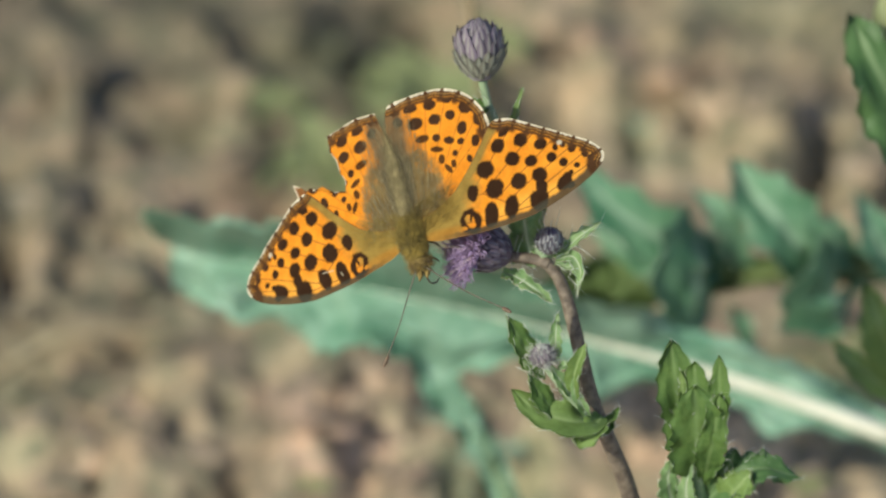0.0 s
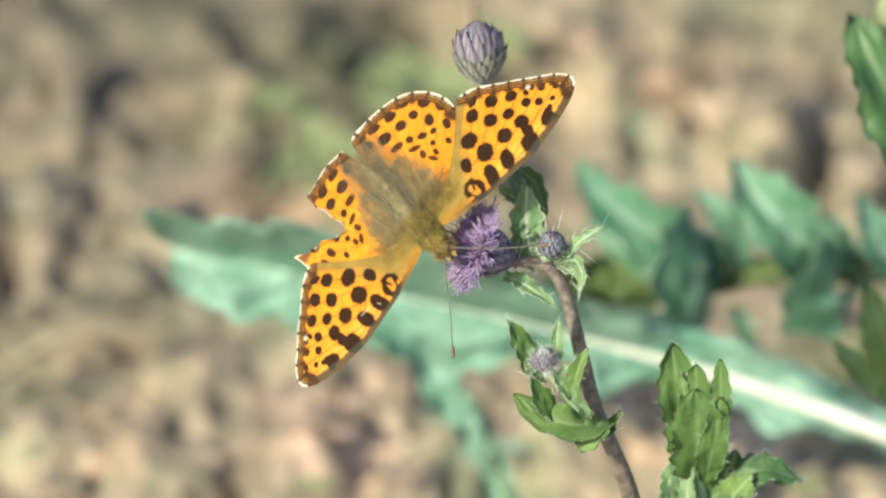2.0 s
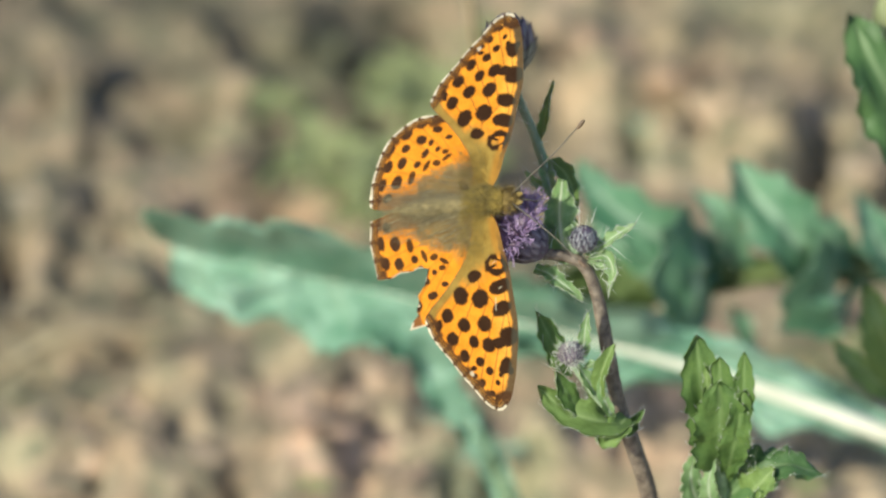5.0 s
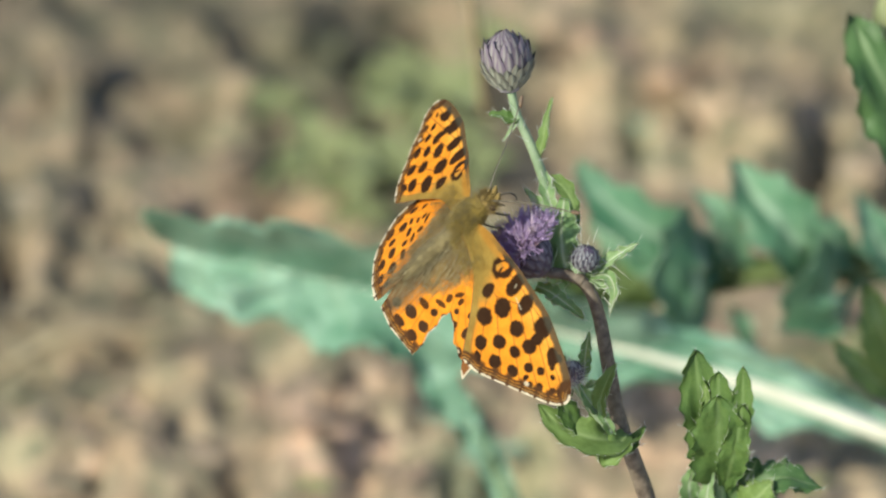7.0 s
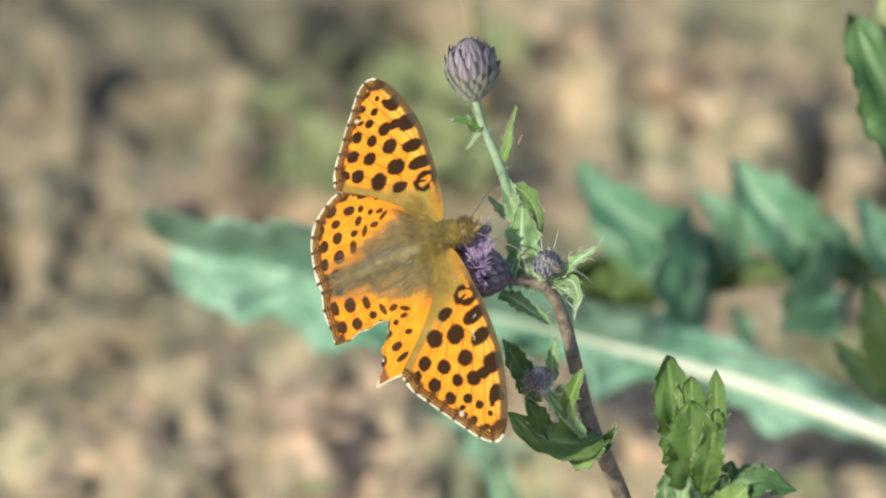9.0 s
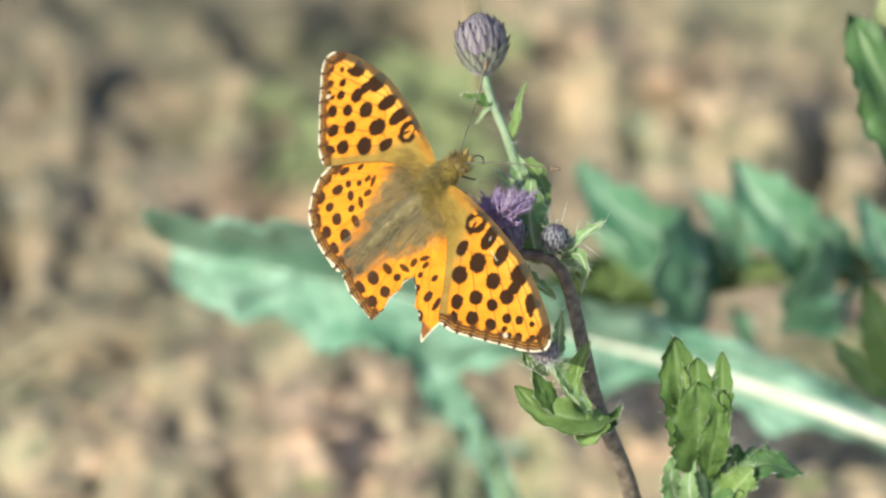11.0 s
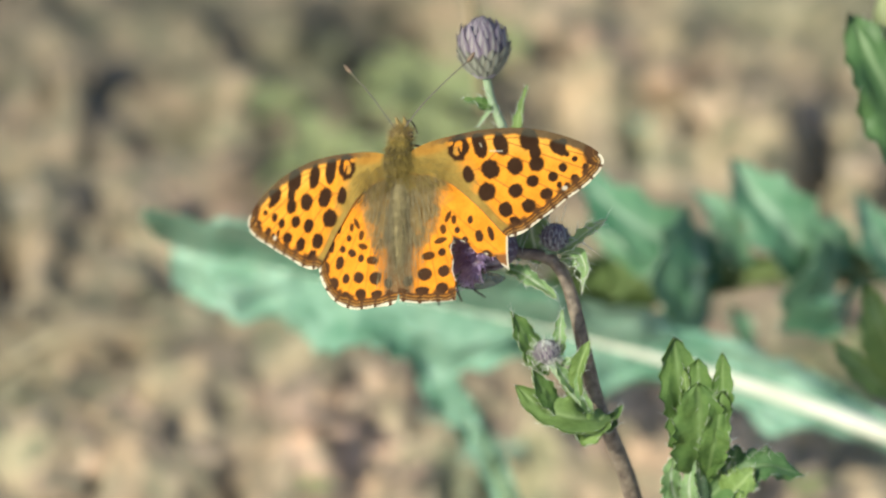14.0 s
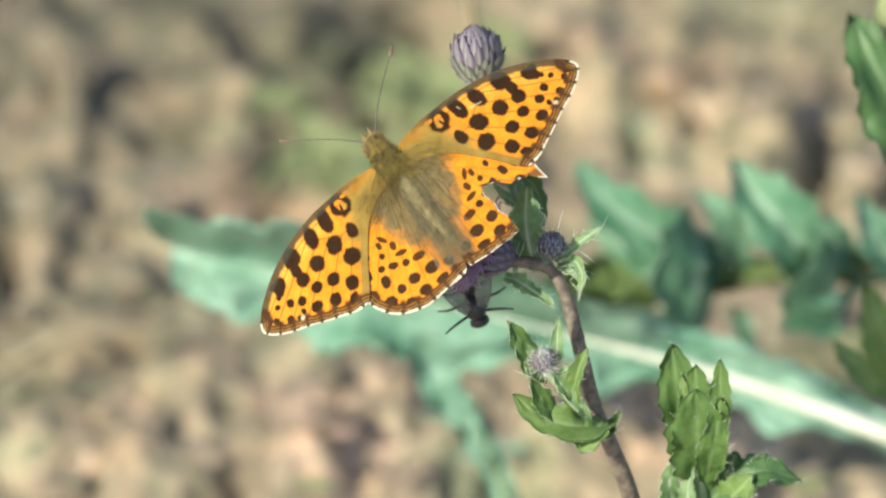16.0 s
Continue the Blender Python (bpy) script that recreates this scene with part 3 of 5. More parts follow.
big_leaf([(940, 980), (900, 890), (862, 800), (815, 725), (770, 660), (740, 600)], [0, 0, 0, 0, 0, 0],
         [(0, 20), (0.3, 26), (0.6, 30), (0.8, 40), (1, 4)], [(0, 20), (0.25, 28), (0.5, 34), (0.7, 46), (1, 4)],
         -0.128, (0.4, -0.3), 0.2, "narrow blue-green thistle leaf hanging to the soil", 0.0005, OLIVE_RIB, "olive midrib")


def straw_piece(name, pts, r, label):
    root = thing(name, Matrix.Translation(pts[0]), label, "straw")
    stem("stalk", [Vector(p) - Vector(pts[0]) for p in pts], [r, r * 0.9, r * 0.7], STRAW, root, 7)


straw_piece("straw", [(-0.055, 0.242, 0.006), (-0.042, 0.247, 0.008), (-0.028, 0.252, 0.006)], 0.0009, "pale dry straw lying on the soil")
straw_piece("dry_stalk", [place(flat(858, 200, -0.17)), place(flat(846, 90, -0.15)), place(flat(828, -40, -0.13))], 0.0008, "thin pale dry grass stalk standing in the soil")
# added stalk, stands in for a dark line across the soil
straw_piece("added_stalk", [(-0.062, 0.148, 0.004), (-0.050, 0.157, 0.006), (-0.036, 0.163, 0.003)], 0.0007, "thin stalk added where a dark line crosses the soil")


# ---- the thistle that carries the flower ----
BASE = up(1200, 2110)
thistle = thing("thistle", Matrix.Translation(place(BASE)) @ TILT, "creeping thistle with one open purple flower and closed buds", "thistle")


def on(x, y, extra=0.0):
    """Place in the thistle's frame; extra in grid units towards the lens."""
    return up(x, y, extra * G) - BASE


def bract_mesh(name, length, width, mat, curl=0.25):
    verts, rib, faces = [], [], []
    n = 6
    for i in range(n + 1):
        t = i / n
        w = width * 0.5 * (1 - t ** 2.2) * (0.75 + 0.5 * t) + 0.00002
        for s in (-1, -0.5, 0, 0.5, 1):
            verts.append((s * w, t * length, (0.35 * (1 - s * s) * w + curl * length * t * t * 0.35)))
            rib.append(max(0, 1 - abs(s) * 1.6) * min(1, 1.5 - t))
    for i in range(n):
        for j in range(4):
            a = i * 5 + j
            faces.append((a, a + 1, a + 6, a + 5))
    return mesh_of(name, verts, faces, mat, rib)


def bract_mat(name, edge_a, edge_b, mid):
    m, nt, b = material(name)
    at = nt.nodes.new("ShaderNodeAttribute")
    at.attribute_name = "rib"
    info = nt.nodes.new("ShaderNodeObjectInfo")
    c = mix(nt, info.outputs["Random"], edge_a, edge_b)
    c = mix(nt, at.outputs["Fac"], c, mid)
    nt.links.new(c, b.inputs["Base Color"])
    b.inputs["Roughness"].default_value = 0.65
    b.inputs["Sheen Weight"].default_value = 0.2
    return m


BRACT_LIGHT = bract_mat("bract_light", (0.06, 0.04, 0.068), (0.155, 0.112, 0.165), (0.28, 0.26, 0.245))
BRACT_SLATE = bract_mat("bract_slate", (0.07, 0.068, 0.088), (0.15, 0.148, 0.18), (0.27, 0.27, 0.30))
BRACT_GREEN = bract_mat("bract_green", (0.075, 0.075, 0.06), (0.15, 0.14, 0.11), (0.30, 0.31, 0.25))
BRACT_DARK = bract_mat("bract_dusky", (0.055, 0.035, 0.06), (0.11, 0.08, 0.12), (0.17, 0.15, 0.20))


def head(name, parent, foot, axis, rad, length, count, mat, core, label, open_top=False, size=0.40, low=None):
    """A thistle head: an egg-shaped body with overlapping bracts in spirals."""
    axis = Vector(axis).normalized()
    q = Vector((0, 0, 1)).rotation_difference(axis)
    m = Matrix.Translation(foot) @ q.to_matrix().to_4x4()

    def profile(t):
        return rad * (math.sin(math.pi * (0.10 + (0.62 if open_top else 0.86) * t)) ** 0.7)
    bm = bmesh.new()
    rings = []
    for i in range(13):
        t = i / 12
        rings.append([bm.verts.new((profile(t) * 0.93 * math.cos(a), profile(t) * 0.93 * math.sin(a), length * t)) for a in [2 * math.pi * k / 16 for k in range(16)]])
    for a, b in zip(rings, rings[1:]):
        for k in range(16):
            bm.faces.new((a[k], a[(k + 1) % 16], b[(k + 1) % 16], b[k]))
    bm.faces.new(rings[0][::-1])
    bm.faces.new(rings[-1])
    ob = part(name, bm, core, parent, label)
    ob.matrix_local = m
    me = bract_mesh("bract", length * size, rad * size * 1.15, mat, -0.05)
    lower = bract_mesh("bract", length * size * 0.8, rad * size * 1.3, low, 0.3) if low else me
    for k in range(count):
        t = 0.02 + 0.86 * (k + 0.5) / count
        a = k * 2.39996
        r = profile(t)
        dr = (profile(min(1, t + 0.03)) - profile(max(0, t - 0.03))) / (0.06 * length)
        tangent = Vector((math.cos(a) * dr, math.sin(a) * dr, 1)).normalized()
        around = Vector((-math.sin(a), math.cos(a), 0))
        out = around.cross(tangent).normalized()
        b = part("bract", lower if t < 0.34 else me, mat, ob)
        s = (0.75 + 0.45 * math.sin(math.pi * min(1, t * 1.1))) * (0.86 + 0.3 * ((k * 7919) % 97) / 97)
        b.matrix_local = Matrix.Translation(Vector((math.cos(a) * r, math.sin(a) * r, length * t)) - out * rad * 0.05) @ Matrix.Rotation(0.16 * (((k * 104729) % 89) / 89 - 0.5), 4, out) @ Matrix((around, tangent, out)).transposed().to_4x4() @ Matrix.Diagonal((s, s, s, 1))
    return ob


def hairs(parent, centre, radius, count, length, lean, width, mat, seed, name="hair_coat"):
    rnd = random.Random(seed)
    rows = []
    for _ in range(count):
        d = Vector((rnd.gauss(0, 1), rnd.gauss(0, 1), rnd.gauss(0, 1))).normalized()
        a = Vector(centre) + d * radius
        rows.append((a, a + (d + Vector(lean)).normalized() * length * rnd.uniform(0.5, 1.2)))
    v, f = spikes(rows, width)
    return tagged(part(name, mesh_of(name, v, f, mat), mat, parent), kind="stuff")


def thorns(parent, rows, width, mat, name="spine_coat"):
    v, f = spikes(rows, width)
    return tagged(part(name, mesh_of(name, v, f, mat), mat, parent), kind="stuff")


flower = None
FOOT = on(902, 460, 8)


def build_thistle():
    stem("stem", [on(1200, 2110), on(1190, 1500), on(1150, 1050), on(1115, 882), on(1078, 785), on(1050, 720), on(1022, 610), on(1006, 545), on(988, 497), on(966, 470)],
         [0.0016, 0.0014, 0.0012, 0.0010, 0.00092, 0.00088, 0.0008, 0.00076, 0.0007, 0.00066], BROWN_STEM, thistle, 12, "brown ribbed stem", 0.07)
    stem("flower_neck", [on(972, 474), on(945, 465), on(922, 463), on(901, 460)], [0.00072, 0.00066, 0.00064, 0.0008], BROWN_STEM, thistle, 12, "bent brown neck", 0.05)
    # the open flower
    axis = (-0.56, 0.50, 0.66)
    foot = FOOT
    global flower
    fh = flower = head("flower_head", thistle, foot, axis, 0.0027, 0.0042, 60, BRACT_DARK, SCALE_DARK, "dusky purple scaly flower cup", True, 0.32)
    rnd = random.Random(4)
    verts, faces, tips = [], [], []
    for k in range(420):
        a, e = k * 2.39996, math.sqrt((k + 0.5) / 420)
        d = Vector((math.cos(a) * e * 1.25, math.sin(a) * e * 1.25, 0.80 - 0.45 * e * e)).normalized()
        root_p = Vector((math.cos(a) * e * 0.0019, math.sin(a) * e * 0.0019, 0.0035))
        L = 0.0031 * rnd.uniform(0.75, 1.18)
        end = root_p + d * L + Vector((rnd.gauss(0, 0.0003), rnd.gauss(0, 0.0003), rnd.gauss(0, 0.0003)))
        v, f = tube([root_p, root_p.lerp(end, 0.6) + Vector((0, 0, 0.0003)), end], [0.00006, 0.00007, 0.00009], 4, 2)
        faces += [tuple(i + len(verts) for i in q) for q in f]
        verts += v
        for j in range(3):
            dd = (d + Vector((rnd.gauss(0, 0.5), rnd.gauss(0, 0.5), rnd.gauss(0, 0.5)))).normalized()
            tips.append((end, end + dd * 0.0009))
    tagged(part("floret_tuft", mesh_of("floret_tuft", verts, faces, FLORET), FLORET, fh, "violet thread-like florets"), kind="stuff")
    v, f = spikes(tips, 0.00006)
    tagged(part("floret_fringe", mesh_of("floret_fringe", v, f, FLORET), FLORET, fh), kind="stuff")
    # long pale threads that stand out all round
    rows = []
    for k in range(70):
        a, e = k * 2.39996, 0.55 + 0.45 * rnd.random()
        p = Vector((math.cos(a) * 0.0021 * e, math.sin(a) * 0.0021 * e, 0.0042))
        d = Vector((math.cos(a) * e * 1.3, math.sin(a) * e * 1.3, 0.25 + 0.7 * (1 - e) + 0.35 * rnd.random())).normalized()
        rows.append((p, p + d * 0.0044 * rnd.uniform(0.75, 1.15)))
    v, f = spikes(rows, 0.00010)
    tagged(part("style_fringe", mesh_of("style_fringe", v, f, STYLE), STYLE, fh, "pale lilac threads"), kind="stuff")
    # small side bud with pale spiny leaves
    b2 = head("small_bud", thistle, on(972, 452, 8), (0.05, 0.8, 0.6), 0.0016, 0.0031, 60, BRACT_SLATE, SCALE_DARK, "small slate-grey closed bud", False, 0.28)
    hairs(b2, (0, 0, 0.0014), 0.0014, 60, 0.0012, (0, 0, 0.3), 0.00003, WHITE_HAIR, 5)
    leaf([on(978, 458), on(1006, 442, 8), on(1034, 420, 12), on(1064, 400, 8)], 30 * G, (0.1, 0.5, 0.8), PALE_LEAF, thistle, spines=0.0016, rim=0.8, teeth=5, depth=0.5, fold=0.5, seed=3)
    leaf([on(985, 465), on(1016, 462, 10), on(1030, 492, 14), on(1022, 528, 10)], 30 * G, (-0.6, 0.3, 0.7), PALE_LEAF, thistle, spines=0.0013, rim=0.9, teeth=4, depth=0.45, fold=0.7, seed=4)
    leaf([on(890, 488, -12), on(915, 497, -2), on(945, 516, 4), on(978, 540, 2)], 34 * G, (-0.1, 0.45, 0.85), PALE_LEAF, thistle, spines=0.0010, rim=0.9, teeth=6, depth=0.35, fold=0.35, wave=0.16, seed=5)
    leaf([on(985, 470), on(1004, 480, 8), on(1014, 476, 10), on(1030, 484, 8)], 20 * G, (0.0, 0.6, 0.8), PALE_LEAF, thistle, spines=0.0012, rim=0.8, teeth=4, depth=0.5, fold=0.5, seed=6)
    # the broad bright leaf that clasps the node behind the bud
    leaf([on(930, 330, -14), on(928, 385, -20), on(934, 432, -16), on(946, 480, -10)], 66 * G, (-0.25, 0.15, 0.95), PALE_LEAF, thistle, spines=0.0010, rim=0.8, teeth=6, depth=0.25, fold=-0.25, wave=0.12, blunt=True, seed=7)
    thorns(thistle, [(on(1000, 432, 10), on(1045, 455, 26)), (on(1030, 415, 12), on(1064, 428, 26)), (on(1010, 500, 14), on(1040, 530, 20)), (on(1020, 440, 10), on(1060, 470, 16)),
                     (on(964, 410, 10), on(962, 365, 20)), (on(985, 405, 12), on(995, 366, 16)),
                     (on(1012, 470, 10), on(1052, 484, 18)), (on(930, 500, 8), on(905, 520, 14)), (on(1040, 408, 8), on(1072, 410, 10))], 0.00005, WHITE_HAIR)
    # lower side bud in its leaves, its twig moved towards the lens, clear of the wing's shadow
    def fw(x, y, extra=0.0):
        return on(x, y, extra + 60 * min(1.0, max(0.0, (1078 - x) / 24)))
    lb = head("side_bud", thistle, fw(965, 655, 4), (-0.18, 0.85, 0.5), 0.0015, 0.0028, 60, BRACT_LIGHT, SCALE_PALE, "small pale purple side bud", False, 0.28)
    hairs(lb, (0, 0, 0.0013), 0.0015, 170, 0.0011, (0, 0, 0.3), 0.00003, WHITE_HAIR, 8)
    stem("bud_stalk", [fw(1040, 735), fw(1012, 712, 6), fw(985, 680, 8), fw(966, 655, 4)], [0.0005, 0.00042, 0.0004, 0.00045], GREEN_STEM, thistle, 8)
    leaf([fw(1072, 748), fw(1020, 752, 14), fw(960, 738, 18), fw(906, 696, 12)], 78 * G, (-0.35, 0.45, 0.85), FRESH_LEAF, thistle, spines=0.0009, rim=0.3, teeth=5, depth=0.16, fold=0.25, seed=11)
    leaf([fw(952, 664), fw(938, 638, -6), fw(918, 602, -8), fw(897, 566, -6)], 54 * G, (0.30, 0.25, 0.9), MID_LEAF, thistle, spines=0.0013, rim=0.25, teeth=6, depth=0.22, fold=0.25, seed=12)
    leaf([fw(985, 738), fw(968, 718, 8), fw(950, 695, 8), fw(936, 668, 8)], 46 * G, (0.3, 0.3, 0.9), MID_LEAF, thistle, spines=0.0010, rim=0.25, teeth=4, depth=0.2, fold=0.2, seed=13)
    leaf([fw(1016, 716), fw(1014, 690, 12), fw(1022, 655, 16), fw(1038, 614, 10)], 40 * G, (-0.35, 0.2, 0.9), FRESH_LEAF, thistle, spines=0.0010, rim=0.4, teeth=5, depth=0.22, fold=0.6, seed=14)
    leaf([fw(1066, 742), fw(1046, 768, 18), fw(1028, 782, 14), fw(1010, 772, 6)], 56 * G, (0.1, 0.5, 0.8), FRESH_LEAF, thistle, spines=0.0008, teeth=5, depth=0.25, fold=0.2, seed=15)
    leaf([fw(1048, 768), fw(1068, 764, 14), fw(1080, 750, 16), fw(1098, 726, 14)], 30 * G, (0.2, 0.4, 0.8), MID_LEAF, thistle, spines=0.0010, teeth=3, depth=0.2, fold=0.4, seed=16)
    leaf([fw(985, 640, -14), fw(984, 615, -10), fw(985, 590, -8), fw(988, 562, -6)], 26 * G, (-0.1, 0.2, 0.95), PALE_LEAF, thistle, spines=0.0008, teeth=4, depth=0.3, fold=0.3, seed=17)
    leaf([fw(1012, 706), fw(1000, 690, 10), fw(986, 672, 14), fw(976, 654, 16)], 30 * G, (0.1, 0.3, 0.9), PALE_LEAF, thistle, rim=0.7, teeth=4, depth=0.4, fold=0.5, seed=18)
    leaf([fw(966, 672), fw(950, 664, 10), fw(938, 654, 12), fw(926, 642, 10)], 24 * G, (0.2, 0.4, 0.9), MID_LEAF, thistle, spines=0.0009, rim=0.5, teeth=4, depth=0.3, fold=0.3, seed=19)
    leaf([fw(985, 664), fw(996, 656, 10), fw(1004, 652, 12), fw(1012, 656, 10)], 16 * G, (0.0, 0.5, 0.9), PALE_LEAF, thistle, rim=0.6, teeth=3, depth=0.3, fold=0.4, seed=20)
    leaf([fw(1040, 742), fw(1030, 722, 16), fw(1018, 700, 18), fw(1016, 672, 14)], 22 * G, (-0.2, 0.3, 0.9), PALE_LEAF, thistle, rim=0.6, teeth=4, depth=0.3, fold=0.5, seed=22)


build_thistle()

# the upright stalk with the closed bud swings a little on its own
NODE = on(966, 462)


def st(x, y, extra=0.0):
    """Place on the bud branch, which grows straight up in the plane of the picture."""
    f = min(1.0, max(0.0, (462 - y) / 120))
    return flat(x, y, (1 - f) * sheet((441 - y) * G) - f * 0.008 + extra * G) - BASE - NODE


v, f = tube([st(966, 466), st(945, 420), st(920, 350), st(890, 258), st(862, 190), st(850, 142)], [0.0008, 0.00072, 0.00066, 0.00058, 0.00048, 0.0005], 10, 6, 0.06)
stalk = part("bud_branch", mesh_of("bud_branch", v, f, GREEN_STEM), GREEN_STEM, thistle, "pale green downy stalk")
stalk.location = NODE
head("closed_bud", stalk, st(849, 144), (-0.06, 0.95, 0.28), 0.0027, 0.0066, 130, BRACT_LIGHT, SCALE_PURPLE, "closed bud with pale purple scales", False, 0.36, BRACT_GREEN)
for k, (sp, wid, face, mat, prick) in enumerate((
        ([st(864, 192), st(848, 194, 4), st(832, 188, 4), st(812, 182, 2)], 30, (0.0, 0.7, 0.7), MID_LEAF, 0.0006),
        ([st(898, 262), st(906, 232, 8), st(912, 200, 10), st(924, 158, 6)], 22, (-0.5, 0.1, 0.8), FRESH_LEAF, 0.0008),
        ([st(916, 300), st(940, 318, 6), st(956, 350, 8), st(962, 392, 2)], 34, (0.2, 0.2, 0.95), FRESH_LEAF, 0.0007),
        ([st(905, 290), st(910, 320, 10), st(918, 350, 12), st(926, 380, 8)], 30, (-0.1, 0.3, 0.9), PALE_LEAF, 0.0010),
        ([st(925, 360), st(908, 350, 6), st(892, 340, 8), st(872, 318, 6)], 26, (-0.1, 0.5, 0.8), PALE_LEAF, 0.0013),
        ([st(944, 420), st(926, 410, 10), st(914, 436, 14), st(908, 474, 10)], 36, (-0.4, 0.3, 0.9), PALE_LEAF, 0.0010),
        ([st(950, 430), st(948, 405, 12), st(940, 385, 16), st(930, 362, 12)], 36, (-0.2, 0.3, 0.9), PALE_LEAF, 0.0010),
        ([st(864, 186), st(856, 205, 8), st(846, 218, 10), st(836, 232, 10)], 9, (0, 0.4, 0.9), PALE_LEAF, 0.0006))):
    leaf(sp, wid * G, face, mat, stalk, spines=prick, rim=0.7 if mat is PALE_LEAF else 0.2, teeth=4, depth=0.3, fold=0.4, seed=30 + k)
rnd = random.Random(9)
thorns(stalk, [(st(x, y, 8), st(x + rnd.uniform(-26, 26), y - rnd.uniform(4, 26), 18)) for x, y in ((864, 190), (858, 180), (880, 235), (895, 270), (910, 320), (925, 350), (940, 400), (930, 370), (915, 345), (950, 425), (872, 212), (905, 300))],
       0.00004, WHITE_HAIR)

# ---- the leafy shoot beside it ----
SBASE = up(1290, 2110)
shoot = thing("thistle_shoot", Matrix.Translation(place(SBASE)) @ TILT, "young thistle shoot with upright prickly green leaves", "thistle")


def sh(x, y, extra=0.0):
    return up(x, y, extra * G) - SBASE


stem("stem", [sh(1290, 2110), sh(1275, 1500), sh(1255, 1050), sh(1240, 900), sh(1236, 820)], [0.0014, 0.0012, 0.001, 0.0009, 0.0006], GREEN_STEM, shoot, 10)
for k, (sp, wid, face, mat) in enumerate((
        ([sh(1238, 850), sh(1218, 780, 4), sh(1200, 700, 4), sh(1188, 608, -4)], 88, (0.10, 0.2, 0.95), MID_LEAF),
        ([sh(1242, 850), sh(1238, 780, 10), sh(1234, 715, 10), sh(1230, 645, 4)], 74, (-0.1, 0.2, 0.95), MID_LEAF),
        ([sh(1250, 845), sh(1264, 780, 12), sh(1274, 710, 12), sh(1274, 634, 4)], 48, (-0.15, 0.2, 0.95), MID_LEAF),
        ([sh(1236, 870), sh(1236, 810, 24), sh(1234, 755, 26), sh(1230, 690, 18)], 112, (0.05, 0.2, 0.95), MID_LEAF),
        ([sh(1236, 855), sh(1228, 805, 20), sh(1216, 745, 18), sh(1206, 662, 8)], 30, (-0.25, 0.25, 0.9), FRESH_LEAF),
        ([sh(1246, 860), sh(1256, 815, 28), sh(1266, 770, 30), sh(1274, 702, 22)], 58, (0.15, 0.25, 0.95), MID_LEAF),
        ([sh(1236, 905), sh(1290, 858, 10), sh(1350, 832, 16), sh(1420, 850, 6)], 96, (0.25, 0.55, 0.8), DARK_LEAF),
        ([sh(1240, 900), sh(1268, 860, -4), sh(1290, 830, -8), sh(1304, 798, -8)], 74, (0.35, 0.2, 0.9), DARK_LEAF),
        ([sh(1290, 880, -4), sh(1320, 850, -6), sh(1340, 824, -8), sh(1354, 798, -8)], 50, (0.3, 0.3, 0.9), DARK_LEAF),
        ([sh(1250, 930), sh(1286, 888, 40), sh(1312, 862, 48), sh(1332, 838, 40)], 84, (-0.25, 0.4, 0.9), FRESH_LEAF),
        ([sh(1225, 950), sh(1196, 900, 14), sh(1184, 858, 16), sh(1192, 812, 8)], 60, (0.2, 0.3, 0.9), PALE_LEAF),
        ([sh(1235, 950), sh(1222, 905, 24), sh(1216, 868, 26), sh(1226, 822, 18)], 44, (-0.2, 0.3, 0.9), PALE_LEAF))):
    leaf(sp, wid * G, face, mat, shoot, spines=0.0010, rim=0.5 if mat is PALE_LEAF else 0.25, teeth=9, depth=0.36 if k > 5 else 0.26, fold=0.16, wave=0.07, blunt=k < 6, seed=50 + k)
# ---- leaves at the edge of the view ----
EBASE = flat(1640, 700, -0.055)
edge = thing("leafy_weed", Matrix.Translation(place(EBASE)) @ TILT, "green leafy weed with toothed oblong leaves", "weed")


def ed(x, y, w):
    return flat(x, y, w) - EBASE


stem("stem", [ed(1640, 1500, -0.12), ed(1640, 900, -0.06), ed(1630, 500, -0.04), ed(1610, 240, -0.03)], [0.0012, 0.001, 0.0009, 0.0007], GREEN_STEM, edge, 8)
leaf([ed(1672, 340, -0.052), ed(1612, 240, -0.047), ed(1556, 132, -0.046), ed(1502, 24, -0.049)], 165 * G, (0.25, 0.10, 0.95), DARK_LEAF, edge, spines=0.0012, teeth=9, depth=0.22, fold=0.25, seed=71)
leaf([ed(1650, 220, -0.05), ed(1620, 120, -0.05), ed(1590, 40, -0.05), ed(1566, -60, -0.05)], 120 * G, (-0.4, 0.3, 0.85), WEED_LEAF, edge, teeth=6, depth=0.15, fold=0.3, seed=72)
leaf([ed(1640, 720, -0.07), ed(1590, 640, -0.068), ed(1555, 570, -0.066), ed(1535, 505, -0.068)], 100 * G, (-0.4, 0.25, 0.9), FRESH_LEAF, edge, teeth=6, depth=0.2, fold=0.3, seed=73)
leaf([ed(1640, 690, -0.07), ed(1580, 690, -0.07), ed(1520, 650, -0.07), ed(1470, 600, -0.075)], 64 * G, (-0.4, 0.35, 0.85), FRESH_LEAF, edge, teeth=6, depth=0.25, fold=0.3, seed=74)


# ---- the butterfly ----
MM = 0.001
butterfly = thing("butterfly", Matrix.Translation(place((0, 0, 0.007))) @ TILT, "orange black-spotted fritillary butterfly with one torn hind wing", "butterfly")


def inside(px, py, poly):
    hit = np.zeros(px.shape, bool)
    for (x0, y0), (x1, y1) in zip(poly, np.roll(poly, -1, 0)):
        if y0 == y1:
            continue
        hit ^= ((y0 > py) != (y1 > py)) & (px < (x1 - x0) * (py - y0) / (y1 - y0) + x0)
    return hit


